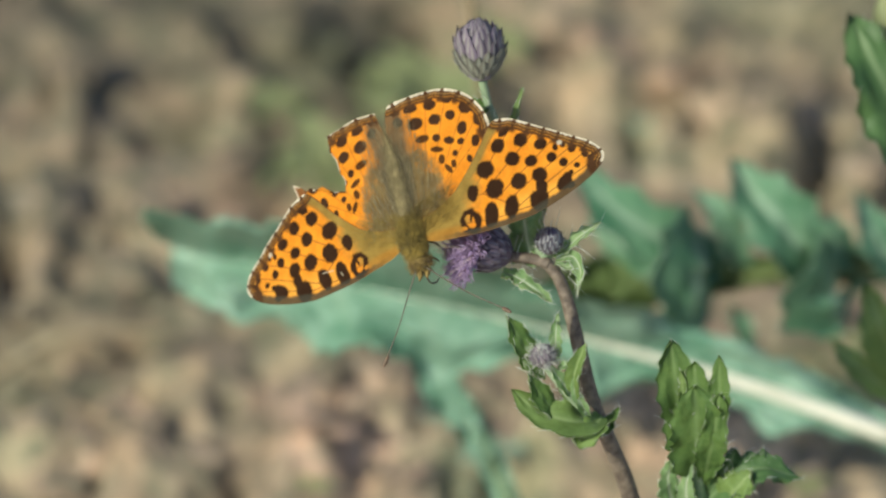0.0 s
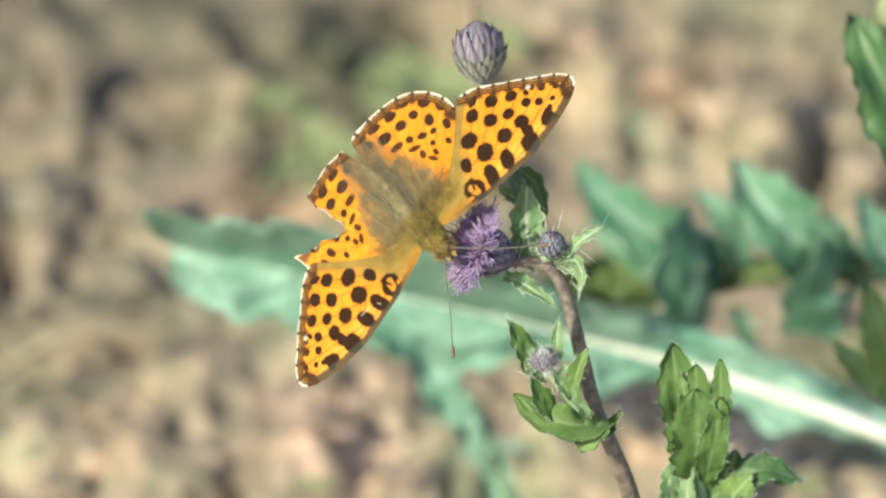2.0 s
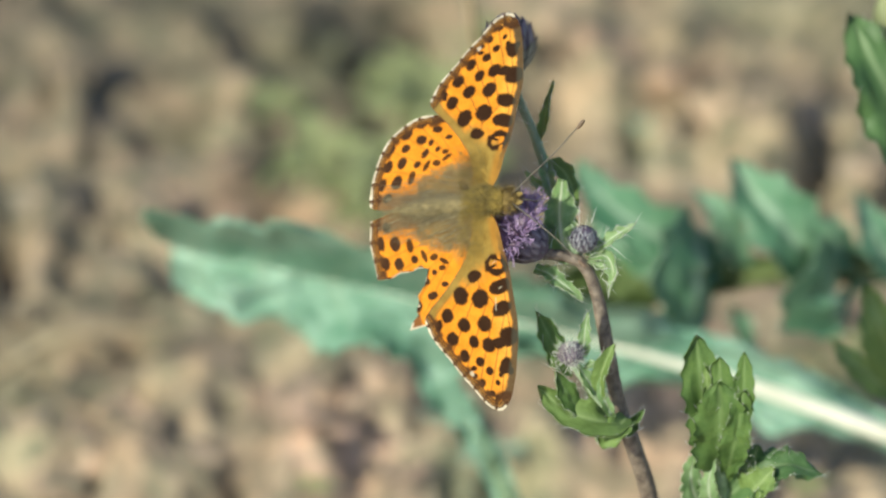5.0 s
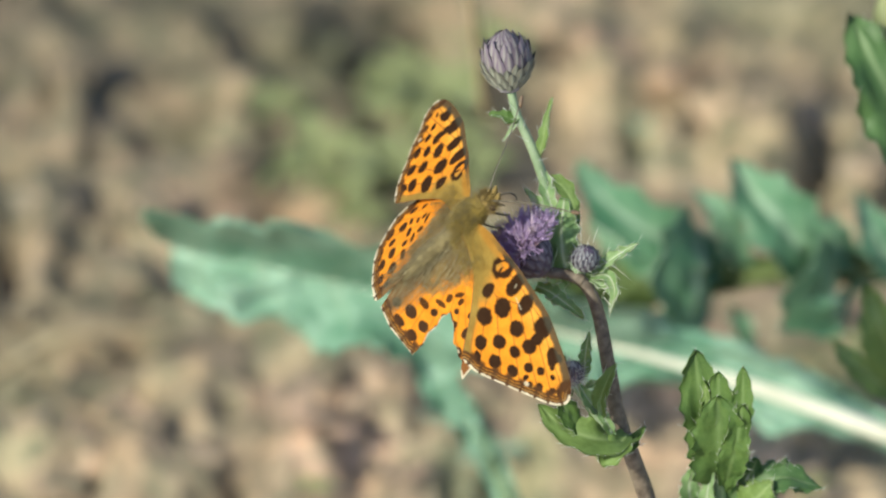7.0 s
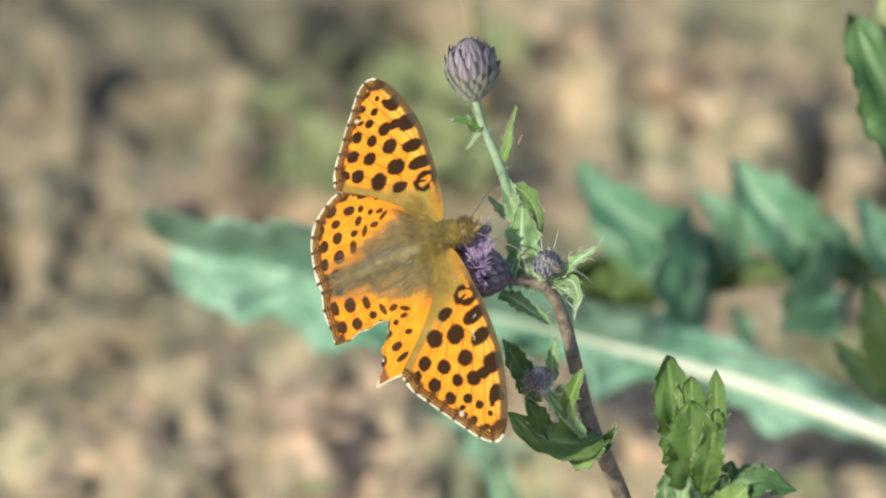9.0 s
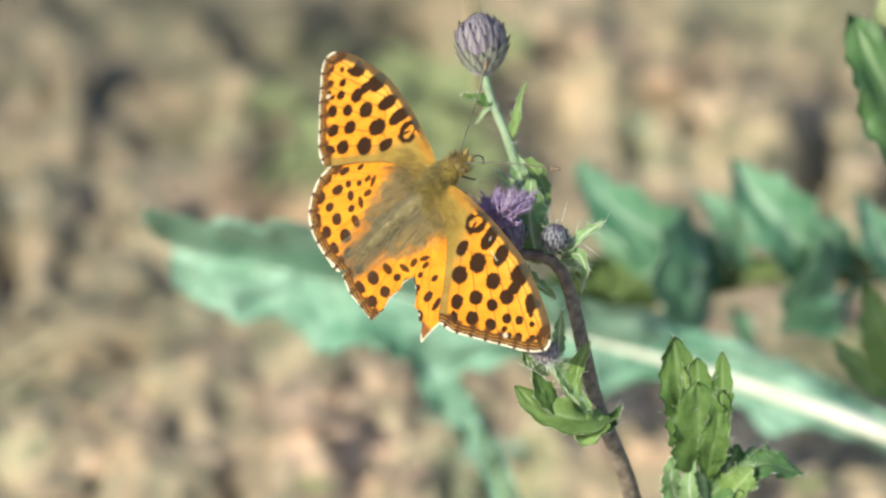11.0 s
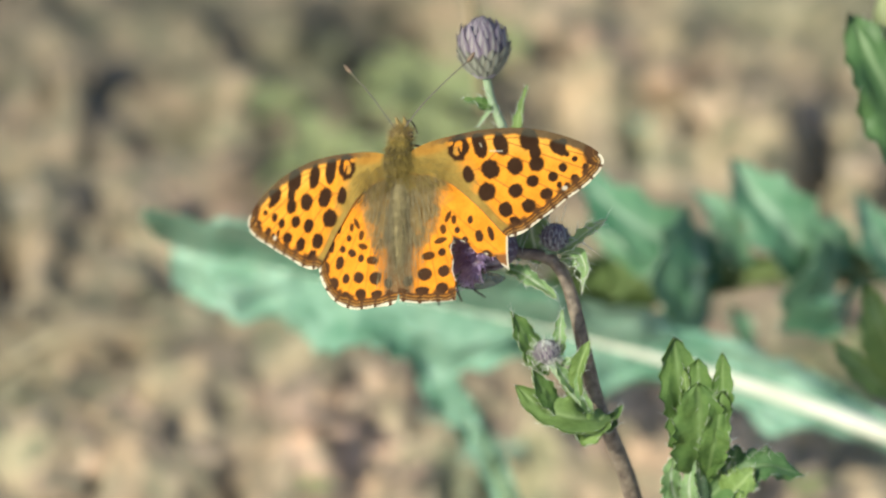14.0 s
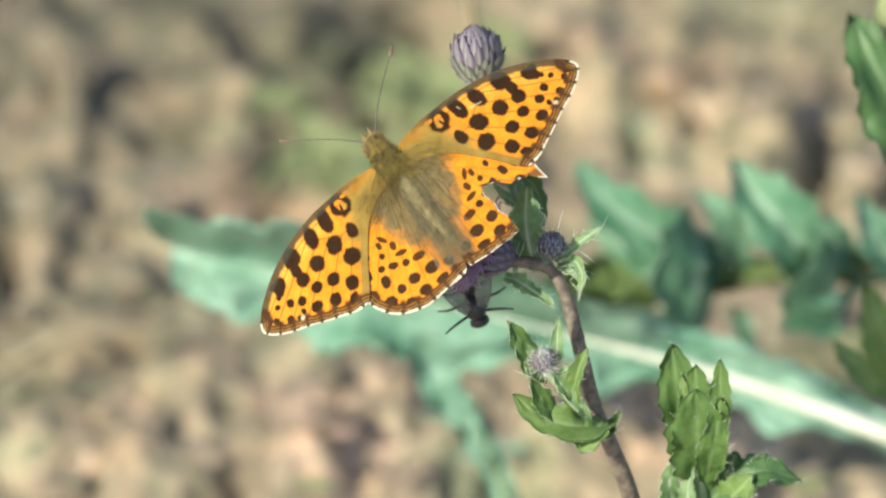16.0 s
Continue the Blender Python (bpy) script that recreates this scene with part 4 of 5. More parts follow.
def nearest(px, py, line):
    """Distance to a polyline, and the nearest place on it and how far along it lies."""
    best = np.full(px.shape, 1e9)
    qx, qy, qs = np.zeros(px.shape), np.zeros(px.shape), np.zeros(px.shape)
    run = 0.0
    for (x0, y0), (x1, y1) in zip(line[:-1], line[1:]):
        dx, dy = x1 - x0, y1 - y0
        L2 = dx * dx + dy * dy + 1e-12
        t = np.clip(((px - x0) * dx + (py - y0) * dy) / L2, 0, 1)
        ex, ey = x0 + t * dx, y0 + t * dy
        d = np.hypot(px - ex, py - ey)
        m = d < best
        best = np.where(m, d, best)
        qx, qy, qs = np.where(m, ex, qx), np.where(m, ey, qy), np.where(m, run + t * math.sqrt(L2), qs)
        run += math.sqrt(L2)
    return best, qx, qy, qs


def step(x, a, b):
    t = np.clip((x - a) / (b - a), 0, 1)
    return t * t * (3 - 2 * t)


def wobble(a, b, freq, seed):
    return lattice(a * freq + 50, b * freq + 70, seed) - 0.5


def spot(a, b, ca, cb, ra, rb, turn=0.0, seed=1):
    """Soft-edged, slightly ragged oval: 1 inside, 0 outside."""
    c, s = math.cos(radians(turn)), math.sin(radians(turn))
    u, v = ((a - ca) * c + (b - cb) * s) / ra, (-(a - ca) * s + (b - cb) * c) / rb
    r = np.hypot(u, v) + 0.17 * wobble(a, b, 1.9, seed) + 0.14 * wobble(a, b, 5.0, seed + 9)
    return 1 - step(r, 0.85, 1.12)


ORANGE = np.array((0.74, 0.250, 0.020))
PALE_ORANGE = np.array((0.77, 0.320, 0.040))
BLACKISH = np.array((0.034, 0.016, 0.008))
OLIVE = np.array((0.245, 0.168, 0.042))
GREYISH = np.array((0.155, 0.122, 0.054))
FURROW = np.array((0.095, 0.082, 0.052))
FRINGE = np.array((0.60, 0.53, 0.40))
BROWN = np.array((0.10, 0.045, 0.02))


def over(col, m, c):
    return col * (1 - m[:, None]) + c * m[:, None]


FORE = [(0.6, 0.9), (3.1, 1.75), (6.0, 2.1), (10.0, 2.2), (14.6, 1.7), (18.4, 0.45), (21.5, -1.15), (23.1, -2.5), (23.6, -3.6), (23.1, -4.6), (21.7, -5.8),
        (19.2, -7.2), (16.3, -8.85), (13.8, -10.2), (12.1, -10.5), (11.1, -9.8), (8.9, -6.7), (6.0, -3.4), (3.4, -1.9), (0.6, -1.2)]
HIND = [(0.5, -0.8), (4.5, -1.2), (8.6, -2.9), (10.8, -6.0), (11.5, -9.5), (11.3, -11.6), (10.2, -13.7), (8.6, -15.1), (6.1, -16.0), (2.6, -16.0),
        (0.2, -15.6), (-0.35, -12.5), (-0.1, -8.3), (0.3, -4.0)]
TORN = [(0.5, -0.8), (4.5, -1.0), (9.0, -2.6), (12.0, -5.8), (12.9, -8.8), (12.9, -10.6), (13.1, -12.6), (12.3, -12.0), (11.5, -11.0), (10.9, -11.1), (9.9, -10.5), (9.4, -10.6), (8.2, -9.4), (6.5, -8.6), (6.25, -9.9), (6.6, -11.2),
        (6.5, -12.4), (7.0, -13.8), (6.9, -15.8), (2.6, -16.0), (0.2, -15.6), (-0.35, -12.5), (-0.1, -8.3), (0.3, -4.0)]
FORE_EDGE = FORE[7:15]
HIND_EDGE = HIND[4:11]
TORN_EDGE = [(12.9, -8.8), (12.9, -10.6), (13.1, -12.6), (12.3, -12.0)]
FORE_VEINS = [((6.4, -2.3), (12.4, -10.0)), ((8.0, -2.7), (14.4, -9.9)), ((9.3, -2.2), (16.9, -8.5)), ((10.6, -1.2), (19.2, -7.2)), ((11.8, -0.5), (21.2, -6.0)),
              ((13.2, 0.2), (22.7, -4.9)), ((14.3, 0.6), (23.3, -3.4)), ((1.0, 0.2), (10.6, 1.0)), ((10.6, 1.0), (14.3, 0.6)), ((1.0, -0.5), (6.4, -2.3)), ((6.4, -2.3), (9.3, -2.2)), ((9.3, -2.2), (11.8, -0.5)), ((2.0, -1.2), (11.6, -10.1))]
HIND_VEINS = [((5.0, -4.5), (11.8, -10.4)), ((5.4, -5.2), (11.3, -12.6)), ((5.2, -6.2), (9.8, -14.5)), ((4.2, -7.0), (7.6, -15.6)), ((3.4, -7.4), (5.0, -16.0)), ((2.4, -6.8), (2.4, -16.0)), ((1.0, -1.4), (5.0, -4.5)), ((1.0, -2.0), (3.4, -7.4))]


TAN = np.array((0.62, 0.36, 0.12))


def edge_bands(col, d, along, edge_len):
    """Cream fringe, then brown and tan lines inside it, broken where the veins end."""
    beat = np.abs(((along / edge_len * 7.5) % 1.0) - 0.5) * 2        # 1 at the vein ends
    w = wobble(along, along * 0.3, 1.3, 4) * 0.10 + wobble(along, d * 2, 5.0, 8) * 0.08 + 0.10 * (1 - beat)
    col = over(col, (1 - step(d + w, 1.35, 1.80)) * step(beat, 0.25, 0.75) * 0.92, BROWN * 0.6)
    col = over(col, (1 - step(d + w, 1.12, 1.34)) * 0.95, BROWN * 0.7)
    calm = 1 - step(beat, 0.72, 0.92)
    col = over(col, step(d + w, 0.78, 0.83) * (1 - step(d + w, 0.89, 0.95)) * 0.45 * calm, PALE_ORANGE * 0.75)
    col = over(col, step(d + w, 0.45, 0.49) * (1 - step(d + w, 0.55, 0.60)) * 0.50 * (0.3 + 0.7 * calm), TAN)
    depth = 0.21 - 0.17 * step(beat, 0.70, 0.96) + 0.12 * wobble(along, along, 3.0, 14)
    white = (1 - step(d, depth - 0.05, depth + 0.05)) * (1 - 0.9 * step(beat, 0.70, 0.90))
    return over(col, white, FRINGE)


def paint_fore(a, b, pale_lines=False):
    col = np.tile(ORANGE, (len(a), 1))
    col = over(col, 0.45 * step(a, 9, 21) * (0.6 + wobble(a, b, 0.5, 2)), PALE_ORANGE)
    col = over(col, 0.75 * step(a, 7.5, 10.5) * step(b + 0.19 * (a - 12), -1.6, 0.2), PALE_ORANGE * np.array((1.0, 1.08, 1.3)))
    dv = np.full(a.shape, 9.0)
    for p, q in FORE_VEINS:
        dv = np.minimum(dv, nearest(a, b, [p, q])[0])
    col = over(col, (1 - step(dv, 0.04, 0.10)) * 0.70, BROWN)
    # dusky base
    dusk = 1 - step(a - (7.8 - 0.40 * b) + 0.9 * wobble(a, b, 0.9, 6) + 0.6 * wobble(a, b, 2.5, 16), -1.9, 0.7)
    rear = nearest(a, b, FORE[14:20])[0]
    dusk = np.maximum(dusk, 1 - step(rear + 0.3 * wobble(a, b, 1.1, 26), 0.55, 1.35))
    col = over(col, dusk * 0.95, OLIVE)
    streak = lattice(a * 0.4 + 40, (b + 0.5 * a) * 2.6 + 70, 13)
    col = over(col, dusk * step(streak, 0.5, 1.0) * 0.3, OLIVE * 1.35)
    col = over(col, (1 - step(rear, 0.05, 0.16)) * 0.8, BROWN * 2)
    col = over(col, (1 - step(np.hypot((a - 4.0) * 0.7, (b - 1.5) * 2.2), 1.4, 3.0)) * 0.35, ORANGE * 0.6)
    # the ring in the cell, two bars, and the dark marks along the front edge
    ring = spot(a, b, 7.35, 0.60, 1.28, 1.56, -12, 3) * (1 - spot(a, b, 7.25, 0.62, 0.54, 0.90, -18, 5))
    ring = np.maximum(ring, spot(a, b, 7.42, 0.20, 0.17, 0.52, 12, 6))
    gap = spot(a, b, 6.45, 1.25, 0.34, 0.24, 20, 7)
    marks = [(9.85, 0.50, 0.84, 1.55, 6), (9.55, 1.1, 0.62, 0.85, 10), (12.3, 0.15, 0.86, 1.55, 12), (15.5, 0.15, 1.12, 1.40, 10), (16.05, -1.35, 0.66, 1.0, 0), (16.05, -2.75, 0.92, 0.88, 0),
             (18.7, -1.30, 0.76, 1.20, 42), (19.3, -0.75, 0.55, 0.45, 0)]
    marks += [(10.7, -2.45, 1.06, 1.20, 25), (13.55, -2.60, 1.00, 0.98, 20), (9.98, -4.95, 1.14, 1.05, 15), (8.10, -2.62, 0.70, 1.00, 10), (13.3, -5.42, 0.86, 0.82, 0), (15.4, -4.62, 0.76, 0.74, 0)]
    marks += [(17.7, -4.50, 0.58, 0.60, 0), (18.95, -3.62, 0.52, 0.55, 0), (11.9, -7.30, 0.86, 0.92, 20), (14.6, -7.36, 0.86, 0.80, 10), (16.75, -6.34, 0.74, 0.68, 0), (12.9, -8.85, 0.82, 0.50, -38)]
    marks += [(20.1, -4.93, 0.46, 0.42, 0), (21.5, -3.96, 0.42, 0.42, 0), (20.4, -2.88, 0.36, 0.36, 0), (18.3, -5.55, 0.30, 0.42, 0), (21.9, -2.6, 0.5, 0.3, -40), (22.2, -3.2, 0.26, 0.24, 0), (21.2, -5.15, 0.26, 0.24, 0), (19.6, -2.2, 0.30, 0.30, 0)]
    dark = ring * (1 - gap)
    for k, (ca, cb, ra, rb, t) in enumerate(marks):
        dark = np.maximum(dark, spot(a, b, ca, cb, ra, rb, t, 20 + k))
    col = over(col, dark, BLACKISH)
    # front edge and outer edge
    df = nearest(a, b, FORE[1:8])[0]
    col = over(col, step(a, 2.0, 8.0) * (1 - step(df + 0.2 * wobble(a, b, 2.0, 33), 0.34 + 0.016 * a, 0.62 + 0.026 * a)) * 0.92, np.array((0.050, 0.045, 0.032)))
    d, _, _, s = nearest(a, b, FORE_EDGE)
    apex = 1 - step(np.hypot(a - 23.0, b + 3.2), 0.9, 2.0)
    col = over(col, apex * 0.75, BROWN)
    for ca, cb in ((21.9, -4.75), (20.75, -5.40), (22.45, -3.75), (19.6, -6.0)):
        col = over(col, spot(a, b, ca, cb, 0.44, 0.50, 35, 2), PALE_ORANGE * np.array((1.05, 1.25, 1.8)))
        col = over(col, spot(a, b, ca - 0.42, cb + 0.30, 0.34, 0.34, 0, 6), BROWN * 0.6)
    col = edge_bands(col, d, s, 13.5)
    if pale_lines:
        # two thin cream lines across the front bars
        for p, q in (((9.85, 0.7), (10.0, 0.3)), ((10.9, -0.35), (12.3, -0.65))):
            col = over(col, (1 - step(nearest(a, b, [p, q])[0], 0.03, 0.10)) * 0.65, FRINGE)
    return over(col, spot(a, b, 18.85, -6.0, 0.34, 0.30, 0, 77) * (0.15 + 0.6 * (wobble(a, b, 3, 5) > 0)), FRINGE)


TEAR = [(11.5, -11.0), (9.9, -10.5), (8.2, -9.4), (6.5, -8.6), (6.25, -9.9), (6.6, -11.2), (6.5, -12.4), (7.0, -13.8), (6.9, -15.8)]


def paint_hind(a, b, edge, torn=False):
    col = np.tile(ORANGE, (len(a), 1))
    dv = np.full(a.shape, 9.0)
    for p, q in HIND_VEINS:
        dv = np.minimum(dv, nearest(a, b, [p, q])[0])
    col = over(col, (1 - step(dv, 0.03, 0.08)) * 0.45, BROWN)
    marks = [(8.37, -10.47, 0.62, 0.80, 20), (7.32, -12.43, 0.58, 0.62, 0), (5.47, -12.40, 0.72, 0.70, 0), (3.15, -12.65, 0.86, 0.74, 0), (9.25, -12.80, 0.90, 0.78, 20), (7.40, -14.45, 0.72, 0.60, 10), (5.20, -14.35, 0.78, 0.66, 0)]
    marks += [(2.90, -14.55, 0.90, 0.52, 0), (6.98, -7.80, 0.36, 0.42, 0), (6.59, -9.50, 0.66, 0.48, 30), (5.20, -10.25, 0.50, 0.46, 0), (1.15, -13.40, 0.62, 0.62, 0), (9.6, -8.6, 0.5, 0.7, 20), (10.5, -11.0, 0.7, 0.8, 20), (0.9, -14.8, 0.5, 0.5, 0), (8.5, -6.7, 0.34, 0.5, 0), (10.9, -8.3, 0.36, 0.9, 15), (7.9, -9.0, 0.42, 0.42, 0)]
    dark = np.zeros(a.shape)
    for k, (ca, cb, ra, rb, t) in enumerate(marks):
        dark = np.maximum(dark, spot(a, b, ca, cb, ra, rb, t, 60 + k))
    col = over(col, dark, BLACKISH * 1.5)
    dusk = 1 - step(np.hypot(a / (6.4 + 0.12 * b), (b + 3.6) / 7.6) + 0.25 * wobble(a, b, 0.9, 6) + 0.12 * wobble(a, b, 3.0, 7), 0.70, 1.06)
    col = over(col, dusk * 0.90, GREYISH)
    streak = lattice(a * 3.2 + b * 0.35 + 40, b * 0.35 + 70, 12)
    col = over(col, dusk * step(streak, 0.45, 0.95) * 0.35, GREYISH * 1.35)
    col = over(col, dusk * (1 - step(streak, 0.05, 0.45)) * 0.35, GREYISH * 0.70)
    inner = 1 - step(a + 0.5 * wobble(a, b * 0.4, 1.2, 9), 1.0, 2.3)
    col = over(col, inner * 0.85 * (1 - step(b, -4.5, -2.0)), FURROW)
    for ca, cb, ra, rb, t in ((3.6, -10.6, 0.85, 0.50, 5), (5.9, -6.2, 0.7, 0.30, 60), (5.3, -7.6, 0.40, 0.6, 10), (5.0, -8.9, 0.8, 0.35, 15), (6.6, -6.6, 0.3, 0.5, 0)):
        col = over(col, spot(a, b, ca, cb, ra, rb, t, 90) * 0.95, BROWN * 0.45)
    if torn:
        # the spur is turned over and shows its brown underside; worn cream bits along the tear
        col = over(col, step(a, 10.9, 11.5) * (1 - step(b, -11.0, -10.4)) * 0.9, BROWN * 1.6)
        d, _, _, s = nearest(a, b, TORN_EDGE)
        col = over(col, (1 - step(d, 0.14, 0.26)) * 0.9, FRINGE)
        d, _, _, s = nearest(a, b, TEAR)
        col = over(col, (1 - step(d, 0.10, 0.30)) * (0.25 + 0.75 * (wobble(a, b, 1.6, 41) > 0.02)), BROWN * 0.5)
        col = over(col, (1 - step(d, 0.06, 0.14)) * (wobble(a, b, 2.3, 43) > 0.12), FRINGE)
    d, _, _, s = nearest(a, b, edge)
    return edge_bands(col, d, s, 15.5)


def wing_mesh(name, outline, paint, side, sharp=False):
    """A thin cambered wing cut from a fine grid, its pattern held in a colour layer; side is 1 or -1."""
    if sharp:
        poly = np.array(outline)
    else:
        poly = np.array([(p.x, p.y) for p in smooth_path([(*p, 0) for p in outline + outline[:1]], 6)][:-1])
    step_mm = 0.085
    lo, hi = poly.min(0) - 0.2, poly.max(0) + 0.2
    xs, ys = np.arange(lo[0], hi[0], step_mm), np.arange(lo[1], hi[1], step_mm)
    X, Y = np.meshgrid(xs, ys)
    cx, cy = (X[:-1, :-1] + step_mm / 2), (Y[:-1, :-1] + step_mm / 2)
    keep = inside(cx.ravel(), cy.ravel(), poly).reshape(cx.shape)
    idx = np.arange(X.size).reshape(X.shape)
    quads = np.stack([idx[:-1, :-1], idx[:-1, 1:], idx[1:, 1:], idx[1:, :-1]], -1)[keep]
    count = np.zeros(X.size, int)
    np.add.at(count, quads.ravel(), 1)
    used = np.where(count > 0)[0]
    remap = np.full(X.size, -1)
    remap[used] = np.arange(len(used))
    a, b = X.ravel()[used], Y.ravel()[used]
    rim = count[used] < 4
    _, qx, qy, _ = nearest(a[rim], b[rim], np.vstack([poly, poly[:1]]))
    a[rim], b[rim] = qx, qy
    col = paint(a, b)
    z = 0.55 * np.sin(np.clip(a, 0, 24) / 24 * math.pi) - 0.0016 * (a - 4) ** 2 + 0.07 * np.sin(a * 1.1 + b * 0.9) + 0.10 * wobble(a, b, 0.6, 3)
    quads = remap[quads]
    if side < 0:
        quads = quads[:, ::-1]
    me = bpy.data.meshes.new(name)
    me.from_pydata((np.stack([side * (a - 0.64), b, z], -1) * MM).tolist(), [], quads.tolist())
    me.materials.append(WING)
    at = me.attributes.new("pattern", "FLOAT_COLOR", "POINT")
    at.data.foreach_set("color", np.concatenate([np.clip(col, 0, 1), np.ones((len(a), 1))], 1).ravel())
    for p in me.polygons:
        p.use_smooth = True
    return me


def fur(name, parent, places, mat, width=0.00004):
    v, f = spikes(places, width)
    return tagged(part(name, mesh_of(name, v, f, mat), mat, parent), kind="stuff")


WINGS = {}
for side, nm in ((-1, "left"), (1, "right")):
    WINGS[nm, "fore"] = part("forewing", wing_mesh("forewing", FORE, lambda a, b: paint_fore(a, b, side > 0), side), WING, butterfly, "orange forewing with black spots and white fringe")
    if side < 0:
        hw = wing_mesh("hindwing", HIND, lambda a, b: paint_hind(a, b, HIND_EDGE), side)
        WINGS[nm, "hind"] = part("hindwing", hw, WING, butterfly, "orange hindwing with dusky grey base")
    else:
        hw = wing_mesh("hindwing", TORN, lambda a, b: paint_hind(a, b, HIND_EDGE[2:], True), side, True)
        WINGS[nm, "hind"] = part("hindwing", hw, WING, butterfly, "torn orange hindwing with a deep notch")
    rnd = random.Random(80 + side)
    rows = []
    for _ in range(620):
        a, b = rnd.uniform(-0.6, 4.2), rnd.uniform(-13.0, -1.0)
        if a > 4.6 + b * 0.26 + rnd.random():
            continue
        p = Vector((side * (a - 0.2), b, 0.25 + 0.1 * a))
        d = Vector((side * rnd.uniform(0.0, 0.35), -1, rnd.uniform(0.0, 0.12))).normalized()
        rows.append((p * MM, (p + d * rnd.uniform(1.0, 2.8)) * MM))
    fur("wing_hair", WINGS[nm, "hind"], rows, FUR_WING, 0.000018)
    rows = []
    for _ in range(300):
        a, b = 0.2 + 5.0 * rnd.random() ** 1.6, rnd.uniform(-2.6, 1.0)
        p = Vector((side * (a - 0.4), b - 0.25 * a, 0.25 + 0.1 * a))
        d = Vector((side * rnd.uniform(0.3, 1.0), -rnd.uniform(0.2, 0.9), rnd.uniform(0.0, 0.3))).normalized()
        rows.append((p * MM, (p + d * rnd.uniform(0.8, 2.2)) * MM))
    fur("wing_hair", WINGS[nm, "fore"], rows, FUR, 0.000018)


def build_body():
    def lump(name, centre, scale, mat, label="", rough=0.06, sub=4):
        ob = part(name, blob(MM, scale, sub, rough, 3.0, len(name)), mat, butterfly, label)
        ob.location = Vector(centre) * MM
        return ob
    thorax = lump("thorax", (0, 0.7, -0.4), (1.7, 2.8, 1.4), FUR, "olive-brown furry thorax")
    # the tapering abdomen with soft rings
    bm = bmesh.new()
    rings = []
    for i in range(41):
        t = i / 40
        y = -1.2 - 12.0 * t
        r = 1.0 * (1 - 0.10 * t) * math.sin(math.pi * min(1, 0.30 + 0.69 * t)) ** 0.55 + 0.05 * math.sin(t * 2 * math.pi * 8)
        r = max(r, 0.05)
        rings.append([bm.verts.new(Vector((r * math.cos(q) * 0.92, y, r * math.sin(q) * 0.9 - 0.5 - 0.1 * t * t)) * MM) for q in [2 * math.pi * k / 20 for k in range(20)]])
    for p, q in zip(rings, rings[1:]):
        for k in range(20):
            bm.faces.new((p[k], q[k], q[(k + 1) % 20], p[(k + 1) % 20]))
    bm.faces.new(rings[0])
    bm.faces.new(rings[-1][::-1])
    abdomen = part("abdomen", bm, FUR_TAN, butterfly, "tan hairy ringed abdomen")
    hd = lump("head", (0, 3.25, -0.7), (1.1, 1.05, 1.0), FUR_TAWNY, "tawny hairy head")
    for s in (-1, 1):
        e = part("eye", blob(MM, (0.45, 0.52, 0.55), 3), EYE, hd, "dark glossy eye")
        e.location = Vector((s * 0.92, 0.2, -0.12)) * MM
        pl = part("palp", mesh_of("palp", *tube([Vector(p) * MM for p in ((s * 0.35, 0.6, -0.3), (s * 0.45, 1.5, 0.0), (s * 0.5, 2.3, 0.5))], [0.00036, 0.00034, 0.00006], 8), FUR_TAWNY), FUR_TAWNY, hd, "tawny upturned palp")
        an = part("antenna", mesh_of("antenna", *tube([Vector(p) * MM for p in ((s * 0.35, 0.6, 0.5), (s * 2.6, 3.4, 0.1), (s * 5.0, 6.0, -0.8), (s * 7.6, 8.4, -1.6))], [0.00010, 0.000075, 0.00007, 0.000075], 7), FEELER), FEELER, hd, "thin brown antenna")
        cl = part("club", blob(MM, (0.25, 0.74, 0.25), 3), CLUB, an, "reddish brown club with pale tip")
        cl.matrix_local = pose(s * 7.9 * MM, 8.75 * MM, -1.7 * MM, 0, 0, -s * 43)
        for k, (y0, out, fwd, drop) in enumerate(((2.4, 0.8, 0.2, -4.6), (0.9, 1.2, -0.2, -5.0), (-0.6, 1.2, -1.6, -5.0))):
            pts = [(s * 0.7, y0, -1.2), (s * out * 0.8, y0 + fwd * 0.4, -1.7), (s * out, y0 + fwd * 0.8, -3.2), (s * out * 0.85, y0 + fwd, drop)]
            part("leg", mesh_of("leg", *tube([Vector(p) * MM for p in pts], [0.00022, 0.00017, 0.00013, 0.00008], 7), BODY), BODY, butterfly)
    part("proboscis", mesh_of("proboscis", *tube([Vector(p) * MM for p in ((0, 4.8, -1.2), (0.1, 5.4, -2.2), (0, 5.1, -3.6), (-0.1, 4.3, -4.6))], [0.00012, 0.0001, 0.0001, 0.00007], 7), FEELER), FEELER, butterfly)
    rnd = random.Random(5)
    rows = []
    for _ in range(1500):
        d = Vector((rnd.gauss(0, 1), rnd.gauss(0, 1), abs(rnd.gauss(0, 1)) * 1.1 - 0.3)).normalized()
        p = Vector((d.x * 1.5, 0.6 + d.y * 2.6, -0.3 + d.z * 1.35))
        q = (d * 0.6 + Vector((0, -0.75, 0.1)) + Vector((rnd.gauss(0, 0.2), rnd.gauss(0, 0.2), rnd.gauss(0, 0.2)))).normalized()
        rows.append((p * MM, (p + q * rnd.uniform(0.5, 1.4)) * MM))
    fur("fur", thorax, [(a - thorax.location, b - thorax.location) for a, b in rows], FUR, 0.000028)
    rows = []
